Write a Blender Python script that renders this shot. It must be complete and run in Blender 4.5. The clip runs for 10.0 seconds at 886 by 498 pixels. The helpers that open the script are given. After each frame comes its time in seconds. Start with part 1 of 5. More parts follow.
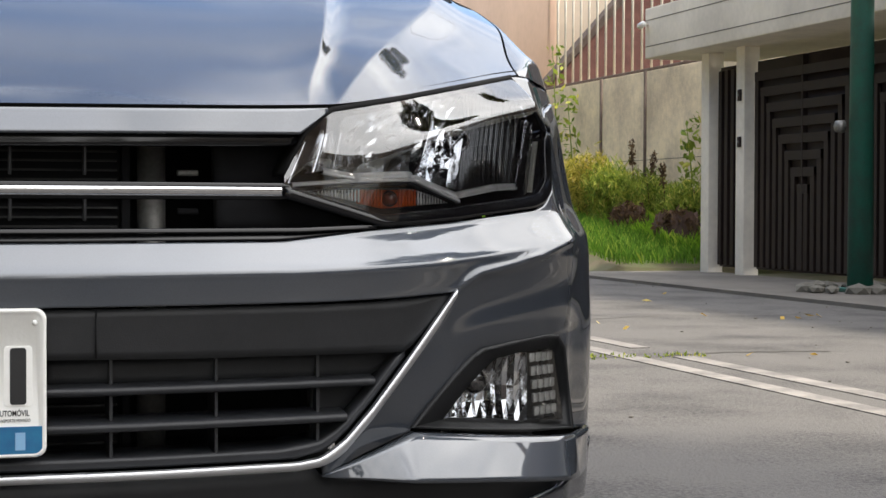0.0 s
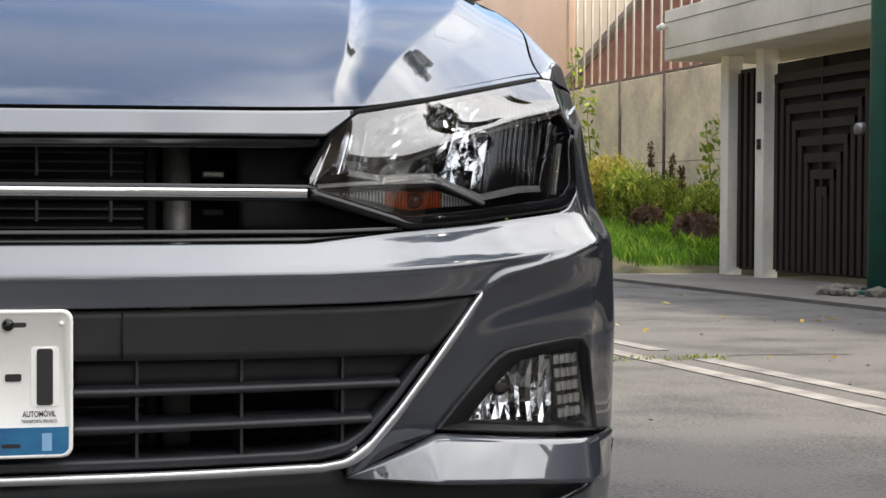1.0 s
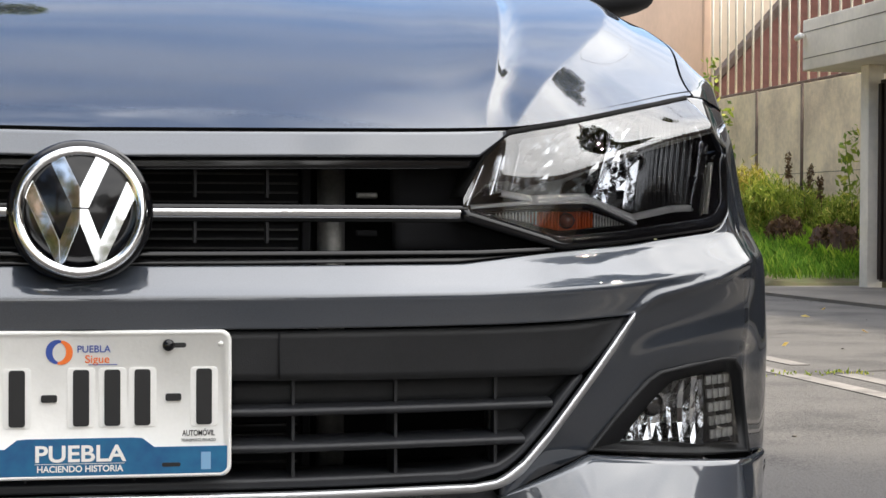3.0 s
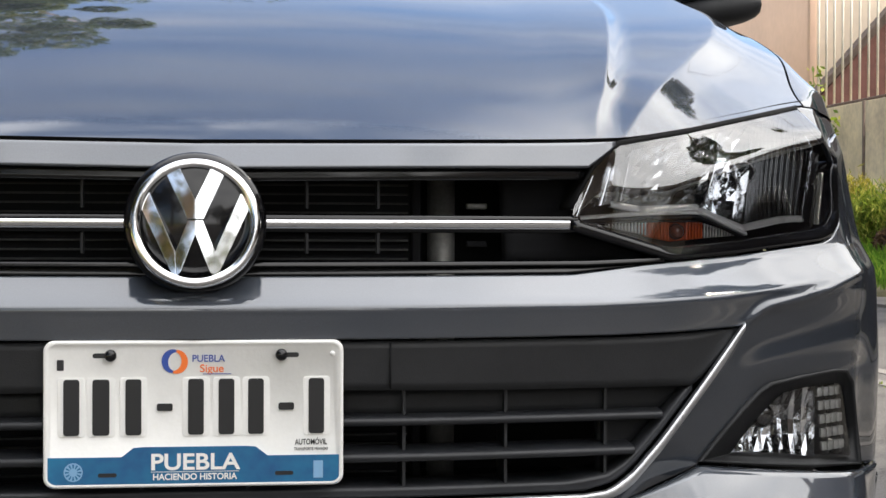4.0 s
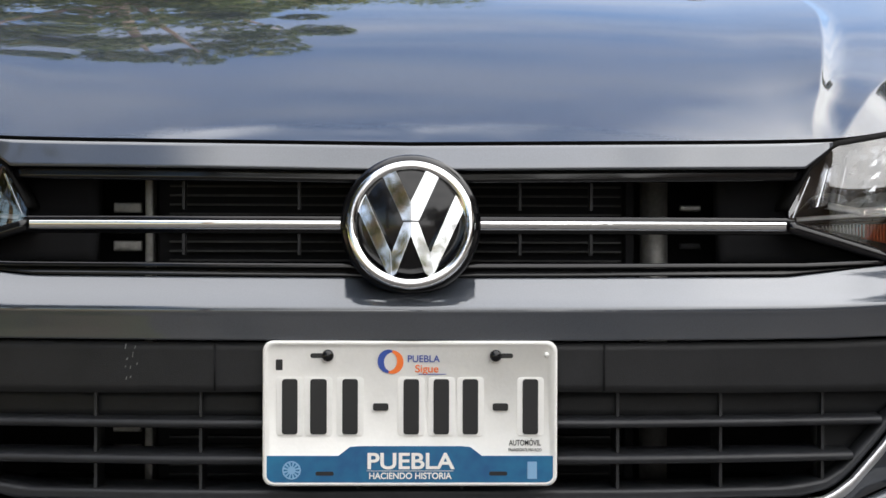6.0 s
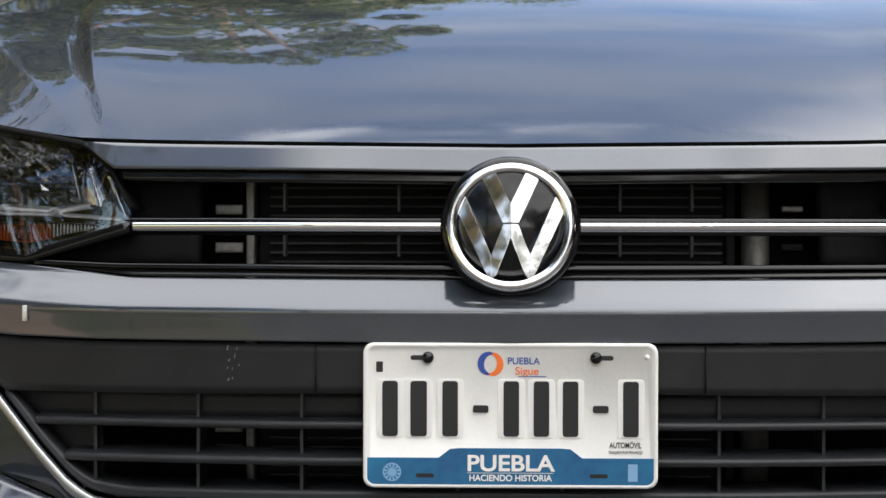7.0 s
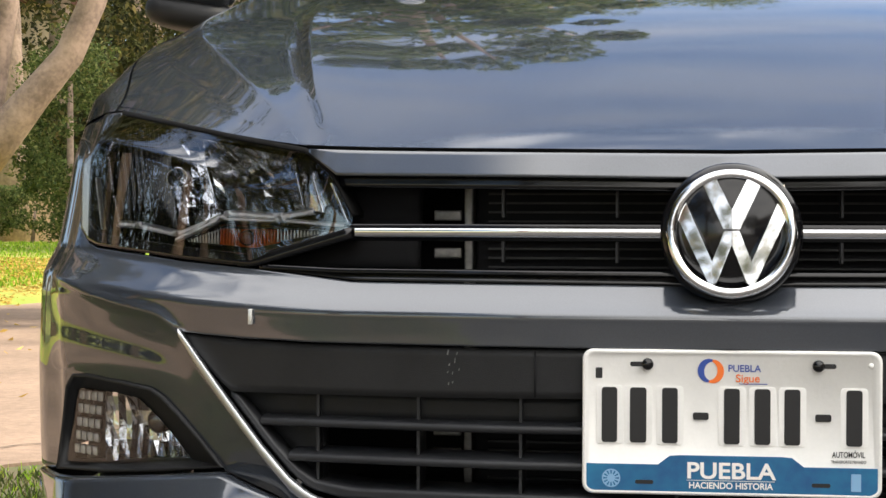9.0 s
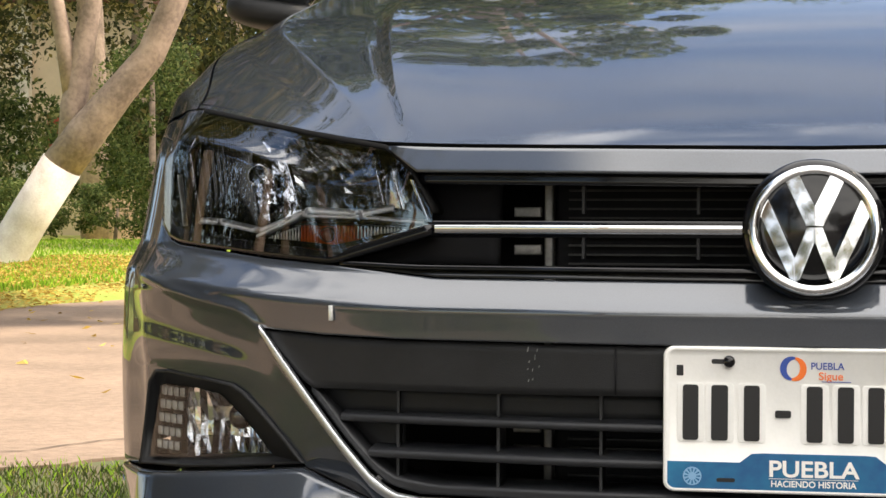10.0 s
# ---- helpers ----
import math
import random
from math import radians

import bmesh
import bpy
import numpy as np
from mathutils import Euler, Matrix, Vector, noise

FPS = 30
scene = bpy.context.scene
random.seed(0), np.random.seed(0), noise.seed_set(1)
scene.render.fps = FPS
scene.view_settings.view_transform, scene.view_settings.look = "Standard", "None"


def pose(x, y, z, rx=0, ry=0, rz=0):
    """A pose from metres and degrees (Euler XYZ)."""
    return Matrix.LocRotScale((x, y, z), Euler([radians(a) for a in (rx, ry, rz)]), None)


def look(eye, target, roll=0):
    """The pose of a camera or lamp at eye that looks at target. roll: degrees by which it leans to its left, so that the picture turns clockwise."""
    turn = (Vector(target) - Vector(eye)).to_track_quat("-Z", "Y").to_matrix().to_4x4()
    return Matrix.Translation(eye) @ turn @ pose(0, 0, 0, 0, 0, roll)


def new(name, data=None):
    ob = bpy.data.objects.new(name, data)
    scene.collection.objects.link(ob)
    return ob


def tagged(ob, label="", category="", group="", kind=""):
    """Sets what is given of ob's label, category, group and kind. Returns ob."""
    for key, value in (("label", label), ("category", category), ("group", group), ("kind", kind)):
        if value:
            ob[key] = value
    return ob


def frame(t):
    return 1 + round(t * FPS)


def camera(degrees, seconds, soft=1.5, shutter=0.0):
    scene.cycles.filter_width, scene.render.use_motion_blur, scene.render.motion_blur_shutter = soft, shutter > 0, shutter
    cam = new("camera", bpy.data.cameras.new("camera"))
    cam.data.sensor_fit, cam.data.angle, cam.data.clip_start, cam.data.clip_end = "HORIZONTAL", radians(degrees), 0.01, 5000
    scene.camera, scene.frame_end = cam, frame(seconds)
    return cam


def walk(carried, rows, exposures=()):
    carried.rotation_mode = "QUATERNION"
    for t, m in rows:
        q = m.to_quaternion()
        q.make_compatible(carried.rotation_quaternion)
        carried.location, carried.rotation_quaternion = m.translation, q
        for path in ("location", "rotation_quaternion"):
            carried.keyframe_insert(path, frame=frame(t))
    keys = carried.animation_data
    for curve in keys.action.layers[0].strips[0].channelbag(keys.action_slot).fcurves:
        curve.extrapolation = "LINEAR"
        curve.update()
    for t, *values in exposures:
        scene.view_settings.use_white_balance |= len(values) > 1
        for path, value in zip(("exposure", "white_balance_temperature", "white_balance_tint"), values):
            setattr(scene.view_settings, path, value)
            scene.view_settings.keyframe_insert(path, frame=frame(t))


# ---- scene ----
cam = camera(28.0, 10.0)
PATH = [
    (0, (0.042, -1.827, 0.678), (0.594, 0.094, 0.631), 0.2),
    (0.5, (0.037, -1.826, 0.68), (0.584, 0.097, 0.634), 0.3),
    (1, (0.034, -1.827, 0.678), (0.567, 0.101, 0.633), 0.3),
    (1.5, (0.03, -1.827, 0.68), (0.538, 0.107, 0.636), 0.2),
    (2, (0.023, -1.827, 0.685), (0.499, 0.115, 0.643), 0.3),
    (2.5, (0.017, -1.822, 0.688), (0.453, 0.13, 0.649), 0.3),
    (4, (0.002, -1.832, 0.689), (0.276, 0.149, 0.667), 0.2),
    (4.5, (-0.003, -1.833, 0.688), (0.212, 0.156, 0.668), 0.2),
    (5, (-0.01, -1.831, 0.684), (0.152, 0.163, 0.667), 0.2),
    (5.5, (-0.014, -1.832, 0.68), (0.094, 0.165, 0.669), 0.2),
    (7, (-0.023, -1.831, 0.689), (-0.074, 0.168, 0.67), 0.1),
    (7.5, (-0.029, -1.832, 0.702), (-0.134, 0.165, 0.677), 0.1),
    (8, (-0.046, -1.84, 0.696), (-0.198, 0.154, 0.68), 0.1),
    (8.5, (-0.048, -1.841, 0.696), (-0.261, 0.147, 0.679), 0.1),
    (9, (-0.051, -1.844, 0.695), (-0.317, 0.138, 0.676), 0.2),
    (9.5, (-0.05, -1.842, 0.693), (-0.365, 0.133, 0.673), 0.2),
    (10, (-0.052, -1.843, 0.694), (-0.406, 0.125, 0.672), 0.2),
]
walk(cam, [(t, look(eye, target, roll)) for t, eye, target, roll in PATH], [(0, 1.29, 6800, 10), (2.5, 1.33, 6800, 10), (5, 1.25, 6800, 10), (8, 1.32, 6850, 10), (10, 1.42, 7250, 10)])

# ---- world, sun and exposure ----
SUN_EL, SUN_AZ = radians(54), radians(88)
world = bpy.data.worlds.new("world")
scene.world = world
world.use_nodes = True
wn, wl = world.node_tree.nodes, world.node_tree.links
wn.clear()
w_out, w_bg = wn.new("ShaderNodeOutputWorld"), wn.new("ShaderNodeBackground")
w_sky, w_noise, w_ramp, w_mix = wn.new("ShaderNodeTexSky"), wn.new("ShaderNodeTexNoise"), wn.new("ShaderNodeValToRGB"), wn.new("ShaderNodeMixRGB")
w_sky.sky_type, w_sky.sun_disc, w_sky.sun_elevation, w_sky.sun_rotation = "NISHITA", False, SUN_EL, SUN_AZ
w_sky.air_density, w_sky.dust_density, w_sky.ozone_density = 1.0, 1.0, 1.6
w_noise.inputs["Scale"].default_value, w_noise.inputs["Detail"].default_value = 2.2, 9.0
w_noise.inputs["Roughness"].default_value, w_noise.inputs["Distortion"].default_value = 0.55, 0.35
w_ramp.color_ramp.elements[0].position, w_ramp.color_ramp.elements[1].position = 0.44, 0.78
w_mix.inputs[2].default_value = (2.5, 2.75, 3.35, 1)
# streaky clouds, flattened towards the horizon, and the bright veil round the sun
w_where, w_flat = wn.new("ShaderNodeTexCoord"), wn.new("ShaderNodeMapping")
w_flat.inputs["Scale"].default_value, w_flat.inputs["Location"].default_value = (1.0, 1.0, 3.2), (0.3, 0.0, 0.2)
w_dot, w_pow, w_veil, w_add = wn.new("ShaderNodeVectorMath"), wn.new("ShaderNodeMath"), wn.new("ShaderNodeMixRGB"), wn.new("ShaderNodeMixRGB")
w_dot.operation, w_pow.operation = "DOT_PRODUCT", "POWER"
sun_way = Vector((math.sin(SUN_AZ) * math.cos(SUN_EL), math.cos(SUN_AZ) * math.cos(SUN_EL), math.sin(SUN_EL)))
w_dot.inputs[1].default_value = sun_way
w_pow.inputs[1].default_value, w_pow.use_clamp = 9.0, True
w_veil.inputs[1].default_value, w_veil.inputs[2].default_value = (4.5, 4.6, 4.8, 1), (11.0, 10.9, 10.8, 1)
w_add.blend_type = "ADD"
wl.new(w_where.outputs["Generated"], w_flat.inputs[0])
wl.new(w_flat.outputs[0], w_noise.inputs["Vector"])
wl.new(w_where.outputs["Generated"], w_dot.inputs[0])
wl.new(w_dot.outputs["Value"], w_pow.inputs[0])
wl.new(w_pow.outputs[0], w_add.inputs[0])
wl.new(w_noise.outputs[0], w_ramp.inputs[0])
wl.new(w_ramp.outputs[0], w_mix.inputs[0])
wl.new(w_ramp.outputs[0], w_veil.inputs[0])
w_dim = wn.new("ShaderNodeMixRGB")
w_dim.blend_type = "MULTIPLY"
w_dim.inputs[0].default_value, w_dim.inputs[2].default_value = 1.0, (0.66, 0.70, 0.76, 1)
wl.new(w_sky.outputs[0], w_dim.inputs[1])
wl.new(w_dim.outputs[0], w_mix.inputs[1])
# a white cloud bank low on the sun's side, with a ragged border
w_side, w_rag, w_edge, w_bank = wn.new("ShaderNodeVectorMath"), wn.new("ShaderNodeMath"), wn.new("ShaderNodeMapRange"), wn.new("ShaderNodeMixRGB")
w_side.operation, w_rag.operation, w_edge.interpolation_type = "DOT_PRODUCT", "MULTIPLY_ADD", "SMOOTHSTEP"
w_side.inputs[1].default_value = (math.sin(radians(114)) * math.cos(radians(25)), math.cos(radians(114)) * math.cos(radians(25)), math.sin(radians(25)))
w_rag.inputs[1].default_value = 0.16
w_edge.inputs["From Min"].default_value, w_edge.inputs["From Max"].default_value = 0.25, 0.43
w_puff, w_tone = wn.new("ShaderNodeTexNoise"), wn.new("ShaderNodeValToRGB")
w_puff.inputs["Scale"].default_value, w_puff.inputs["Detail"].default_value, w_puff.inputs["Distortion"].default_value = 5.0, 8.0, 0.4
w_tone.color_ramp.elements[0].position, w_tone.color_ramp.elements[1].position = 0.32, 0.62
w_tone.color_ramp.elements[0].color, w_tone.color_ramp.elements[1].color = (6.4, 6.6, 7.0, 1), (8.7, 8.8, 9.0, 1)
wl.new(w_flat.outputs[0], w_puff.inputs["Vector"])
wl.new(w_puff.outputs[0], w_tone.inputs[0])
wl.new(w_tone.outputs[0], w_bank.inputs[2])
wl.new(w_where.outputs["Generated"], w_side.inputs[0])
wl.new(w_noise.outputs[0], w_rag.inputs[0])
w_arm, w_less, w_most = wn.new("ShaderNodeVectorMath"), wn.new("ShaderNodeMath"), wn.new("ShaderNodeMath")
w_arm.operation, w_less.operation, w_most.operation = "DOT_PRODUCT", "SUBTRACT", "MAXIMUM"
w_arm.inputs[1].default_value = (math.sin(radians(52)) * math.cos(radians(26)), math.cos(radians(52)) * math.cos(radians(26)), math.sin(radians(26)))
w_less.inputs[1].default_value = 0.66
wl.new(w_where.outputs["Generated"], w_arm.inputs[0])
wl.new(w_arm.outputs["Value"], w_less.inputs[0])
wl.new(w_less.outputs[0], w_most.inputs[0])
wl.new(w_side.outputs["Value"], w_most.inputs[1])
wl.new(w_most.outputs[0], w_rag.inputs[2])
wl.new(w_rag.outputs[0], w_edge.inputs["Value"])
wl.new(w_edge.outputs[0], w_bank.inputs[0])
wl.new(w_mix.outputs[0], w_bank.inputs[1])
# an even deck of pale cloud overhead
w_sep, w_high, w_deck = wn.new("ShaderNodeSeparateXYZ"), wn.new("ShaderNodeMapRange"), wn.new("ShaderNodeMixRGB")
w_tall = wn.new("ShaderNodeMath")
w_tall.operation, w_high.interpolation_type = "MULTIPLY_ADD", "SMOOTHSTEP"
w_tall.inputs[1].default_value = 0.35
w_high.inputs["From Min"].default_value, w_high.inputs["From Max"].default_value = 0.95, 1.06
w_deck.inputs[2].default_value = (8.8, 9.1, 9.8, 1)
wl.new(w_where.outputs["Generated"], w_sep.inputs[0])
wl.new(w_puff.outputs[0], w_tall.inputs[0])
wl.new(w_sep.outputs["Z"], w_tall.inputs[2])
wl.new(w_tall.outputs[0], w_high.inputs["Value"])
wl.new(w_high.outputs[0], w_deck.inputs[0])
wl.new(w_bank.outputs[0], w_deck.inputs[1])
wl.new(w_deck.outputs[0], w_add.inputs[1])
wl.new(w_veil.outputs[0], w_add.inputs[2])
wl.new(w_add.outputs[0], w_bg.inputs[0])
w_bg.inputs[1].default_value = 0.15
wl.new(w_bg.outputs[0], w_out.inputs[0])
sun = new("sun", bpy.data.lights.new("sun", "SUN"))
sun.data.energy, sun.data.angle, sun.data.color = 2.6, radians(4.0), (1.0, 0.93, 0.80)
sun.matrix_world = look(sun_way * 50, (0, 0, 0))


# ---- materials ----
def material(name, color, rough=0.5, metal=0.0, vary=0.0, scale=8.0, bump=0.0, bump_scale=60.0, second=None, coat=0.0, spec=0.5, emit=None, per_object=0.0, stretch=None, coat_rough=0.03, tint=1.0, fine=9.0, grain=0.45, coat_ior=1.5):
    m = bpy.data.materials.new(name)
    m.use_nodes = True
    n, l = m.node_tree.nodes, m.node_tree.links
    b = n["Principled BSDF"]
    b.inputs["Base Color"].default_value = (*color, 1)
    b.inputs["Roughness"].default_value, b.inputs["Metallic"].default_value = rough, metal
    b.inputs["Coat Weight"].default_value, b.inputs["Coat Roughness"].default_value = coat, coat_rough
    b.inputs["Specular IOR Level"].default_value, b.inputs["Coat IOR"].default_value = spec, coat_ior
    b.inputs["Specular Tint"].default_value = (tint, tint, tint, 1)
    if emit:
        b.inputs["Emission Color"].default_value, b.inputs["Emission Strength"].default_value = (*color, 1), emit
    where = n.new("ShaderNodeTexCoord").outputs["Object"]
    if stretch:
        mp = n.new("ShaderNodeMapping")
        mp.inputs["Scale"].default_value = stretch
        l.new(where, mp.inputs[0])
        where = mp.outputs[0]
    last = None
    if vary or second:
        big, small = n.new("ShaderNodeTexNoise"), n.new("ShaderNodeTexNoise")
        for t, s in ((big, scale), (small, scale * fine)):
            t.inputs["Scale"].default_value, t.inputs["Detail"].default_value = s, 5.0
            l.new(where, t.inputs["Vector"])
        mean = n.new("ShaderNodeMath")
        mean.operation = "MULTIPLY_ADD"
        mean.inputs[1].default_value = grain
        l.new(small.outputs[0], mean.inputs[0])
        l.new(big.outputs[0], mean.inputs[2])
        ramp = n.new("ShaderNodeValToRGB")
        ramp.color_ramp.elements[0].position, ramp.color_ramp.elements[1].position = 0.275 + 0.5 * grain, 0.725 + 0.5 * grain
        a = second or tuple(c * (1 - vary) for c in color)
        z = color if second else tuple(min(1, c * (1 + vary)) for c in color)
        ramp.color_ramp.elements[0].color, ramp.color_ramp.elements[1].color = (*a, 1), (*z, 1)
        l.new(mean.outputs[0], ramp.inputs[0])
        last = ramp.outputs[0]
    if per_object:
        info, hsv, rng = n.new("ShaderNodeObjectInfo"), n.new("ShaderNodeHueSaturation"), n.new("ShaderNodeMapRange")
        rng.inputs["To Min"].default_value, rng.inputs["To Max"].default_value = 1 - per_object, 1 + per_object
        l.new(info.outputs["Random"], rng.inputs[0])
        l.new(rng.outputs[0], hsv.inputs["Value"])
        hsv.inputs["Color"].default_value = (*color, 1)
        if last:
            l.new(last, hsv.inputs["Color"])
        last = hsv.outputs[0]
    if last:
        l.new(last, b.inputs["Base Color"])
    if bump:
        t, bm_node = n.new("ShaderNodeTexNoise"), n.new("ShaderNodeBump")
        t.inputs["Scale"].default_value, t.inputs["Detail"].default_value = bump_scale, 4.0
        bm_node.inputs["Strength"].default_value, bm_node.inputs["Distance"].default_value = bump, 0.01
        l.new(where, t.inputs["Vector"])
        l.new(t.outputs[0], bm_node.inputs["Height"])
        l.new(bm_node.outputs[0], b.inputs["Normal"])
    return m


def island_leaf(name, dark, light, warm):
    """Foliage whose leaves differ one by one and let light through."""
    m = bpy.data.materials.new(name)
    m.use_nodes = True
    n, l = m.node_tree.nodes, m.node_tree.links
    b, out = n["Principled BSDF"], n["Material Output"]
    geo, ramp = n.new("ShaderNodeNewGeometry"), n.new("ShaderNodeValToRGB")
    ramp.color_ramp.elements[0].color, ramp.color_ramp.elements[1].color = (*dark, 1), (*warm, 1)
    e = ramp.color_ramp.elements.new(0.75)
    e.color = (*light, 1)
    l.new(geo.outputs["Random Per Island"], ramp.inputs[0])
    l.new(ramp.outputs[0], b.inputs["Base Color"])
    b.inputs["Roughness"].default_value, b.inputs["Specular IOR Level"].default_value = 0.75, 0.25
    tr, mix = n.new("ShaderNodeBsdfTranslucent"), n.new("ShaderNodeMixShader")
    l.new(ramp.outputs[0], tr.inputs[0])
    mix.inputs[0].default_value = 0.4
    l.new(b.outputs[0], mix.inputs[1])
    l.new(tr.outputs[0], mix.inputs[2])
    l.new(mix.outputs[0], out.inputs[0])
    return m


M_PAINT = material("metallic_grey_paint", (0.058, 0.067, 0.083), 0.60, 0.9, vary=0.08, scale=700.0, coat=1.0, coat_rough=0.035, tint=0.12, coat_ior=1.88)
# the clear coat is faintly wavy
pn = M_PAINT.node_tree
p_at, p_wave, p_bump = pn.nodes.new("ShaderNodeTexCoord"), pn.nodes.new("ShaderNodeTexNoise"), pn.nodes.new("ShaderNodeBump")
p_wave.inputs["Scale"].default_value, p_wave.inputs["Detail"].default_value = 9.0, 1.5
p_bump.inputs["Strength"].default_value, p_bump.inputs["Distance"].default_value = 1.0, 0.00016
pn.links.new(p_at.outputs["Object"], p_wave.inputs["Vector"])
pn.links.new(p_wave.outputs[0], p_bump.inputs["Height"])
pn.links.new(p_bump.outputs[0], pn.nodes["Principled BSDF"].inputs["Coat Normal"])
M_BLACK = material("black_textured_plastic", (0.016, 0.0165, 0.018), 0.48, spec=0.3, vary=0.15, scale=25.0, bump=0.12, bump_scale=900.0)
M_SLAT = material("satin_black_plastic", (0.021, 0.022, 0.025), 0.40, spec=0.35, vary=0.15, scale=30.0, bump=0.08, bump_scale=900.0)
M_GLOSSBLACK = material("gloss_black_plastic", (0.005, 0.005, 0.006), 0.10, spec=0.45)
M_RUBBER = material("black_rubber", (0.006, 0.006, 0.006), 0.8, spec=0.15, vary=0.2, scale=40.0, bump=0.2, bump_scale=300.0)
M_CHROME = material("chrome", (0.83, 0.84, 0.85), 0.03, 1.0, vary=0.03, scale=60.0)
M_REFLECT = material("lamp_reflector", (0.66, 0.67, 0.69), 0.04, 1.0, bump=0.10, bump_scale=60.0)
M_BEZEL = material("lamp_bezel_black", (0.006, 0.006, 0.007), 0.22, 0.0, vary=0.1, scale=40.0)
M_CELL = material("frosted_light_cell", (0.58, 0.58, 0.56), 0.25, 0.5, vary=0.15, scale=200.0)
M_DIMCHROME = material("dim_lamp_reflector", (0.60, 0.61, 0.62), 0.05, 1.0, bump=0.12, bump_scale=90.0)
M_CHAMBER = material("grey_chrome_bezel", (0.09, 0.092, 0.095), 0.12, 1.0)
M_AMBER = material("amber_lens", (0.50, 0.075, 0.012), 0.2)
M_SATIN = material("satin_silver", (0.66, 0.67, 0.69), 0.40, 1.0)
M_BRIGHT = material("bright_lamp_trim", (0.90, 0.90, 0.91), 0.25, 0.45)
M_AMBERDARK = material("dark_amber_bulb", (0.07, 0.016, 0.008), 0.15, coat=0.5)
M_ALU = material("radiator_aluminium", (0.05, 0.05, 0.05), 0.6, 0.5, vary=0.3, scale=30.0, spec=0.2)
M_STEEL = material("dull_steel", (0.20, 0.195, 0.185), 0.5, 0.7, vary=0.3, scale=25.0, bump=0.2, bump_scale=80.0)
M_DARK = material("engine_bay_black", (0.014, 0.014, 0.0155), 0.9, spec=0.15)
M_PLATE = material("plate_white", (0.80, 0.79, 0.76), 0.32, vary=0.04, scale=25.0, bump=0.03, bump_scale=200.0)
M_PLATEBLUE = material("plate_blue", (0.006, 0.155, 0.30), 0.35, vary=0.3, scale=9.0, second=(0.004, 0.070, 0.20))
M_INK = material("black_ink", (0.008, 0.008, 0.009), 0.35)
M_BLUEINK = material("blue_ink", (0.02, 0.06, 0.30), 0.4)
M_ORANGE = material("orange_ink", (0.80, 0.16, 0.02), 0.4)
M_PALEBLUE = material("pale_blue_ink", (0.20, 0.38, 0.58), 0.4)
M_GLASSDARK = material("tinted_glass", (0.01, 0.012, 0.012), 0.03, spec=0.35)
M_TYRE = material("tyre_rubber", (0.016, 0.016, 0.016), 0.8, vary=0.2, scale=30.0, bump=0.3, bump_scale=120.0)
M_RIM = material("silver_alloy", (0.45, 0.46, 0.47), 0.3, 0.9)

M_ASPHALT = material("worn_asphalt", (0.065, 0.0595, 0.055), 0.85, vary=0.50, scale=1.8, bump=0.9, bump_scale=120.0, fine=40.0, grain=0.9)
M_LINE = material("worn_road_paint", (0.165, 0.150, 0.135), 0.75, vary=0.5, scale=5.0, bump=0.3, bump_scale=120.0)
M_CONCRETE = material("pavement_concrete", (0.130, 0.116, 0.100), 0.9, vary=0.25, scale=1.4, bump=0.4, bump_scale=60.0)
M_SOIL = material("soil_and_turf", (0.065, 0.085, 0.027), 0.95, scale=2.5, second=(0.10, 0.072, 0.046), bump=0.6, bump_scale=30.0)
M_LAWN = material("lawn_turf", (0.22, 0.30, 0.045), 0.9, scale=0.9, second=(0.34, 0.30, 0.07), bump=0.6, bump_scale=60.0)
M_PATH = material("pinkish_paving", (0.222, 0.157, 0.116), 0.9, vary=0.3, scale=0.9, bump=0.5, bump_scale=60.0, fine=25.0, grain=0.6)
M_STUCCO = material("grey_beige_stucco", (0.72, 0.66, 0.57), 0.9, vary=0.12, scale=1.8, bump=0.25, bump_scale=120.0)
M_WALL = material("weathered_plaster", (0.92, 0.75, 0.53), 0.92, scale=1.7, second=(0.54, 0.43, 0.31), bump=0.5, bump_scale=40.0)
M_PINK = material("peach_render", (0.62, 0.43, 0.31), 0.9, vary=0.08, scale=0.7, bump=0.2, bump_scale=80.0)
M_CREAM = material("cream_render", (0.72, 0.58, 0.43), 0.9, vary=0.08, scale=0.8, bump=0.2, bump_scale=80.0)
M_BROWN = material("brown_render", (0.21, 0.155, 0.12), 0.9, vary=0.12, scale=0.8, bump=0.2, bump_scale=80.0)
M_TILE = material("red_brown_roof", (0.12, 0.048, 0.038), 0.85, vary=0.3, scale=5.0, bump=0.4, bump_scale=30.0)
M_REDDOOR = material("faded_red_paint", (0.42, 0.07, 0.04), 0.6, vary=0.2, scale=3.0)
M_GATE = material("brown_painted_steel", (0.021, 0.0125, 0.010), 0.6, 0.0, spec=0.3, vary=0.2, scale=6.0, bump=0.1, bump_scale=80.0)
M_POLE = material("green_painted_pole", (0.012, 0.125, 0.088), 0.45, 0.1, scale=5.0, second=(0.03, 0.075, 0.06), bump=0.2, bump_scale=60.0)
M_BAR = material("cream_painted_bar", (0.62, 0.56, 0.47), 0.6, vary=0.15, scale=5.0)
M_RUST = material("rusty_iron", (0.10, 0.07, 0.055), 0.8, 0.3, vary=0.4, scale=9.0, bump=0.3, bump_scale=80.0)
M_STONE = material("rubble_stone", (0.13, 0.12, 0.10), 0.9, vary=0.3, scale=6.0, bump=0.5, bump_scale=30.0, per_object=0.2)
M_BARK = material("grey_brown_bark", (0.31, 0.228, 0.182), 0.9, vary=0.40, scale=3.0, bump=0.7, bump_scale=16.0, fine=6.0, grain=0.6)
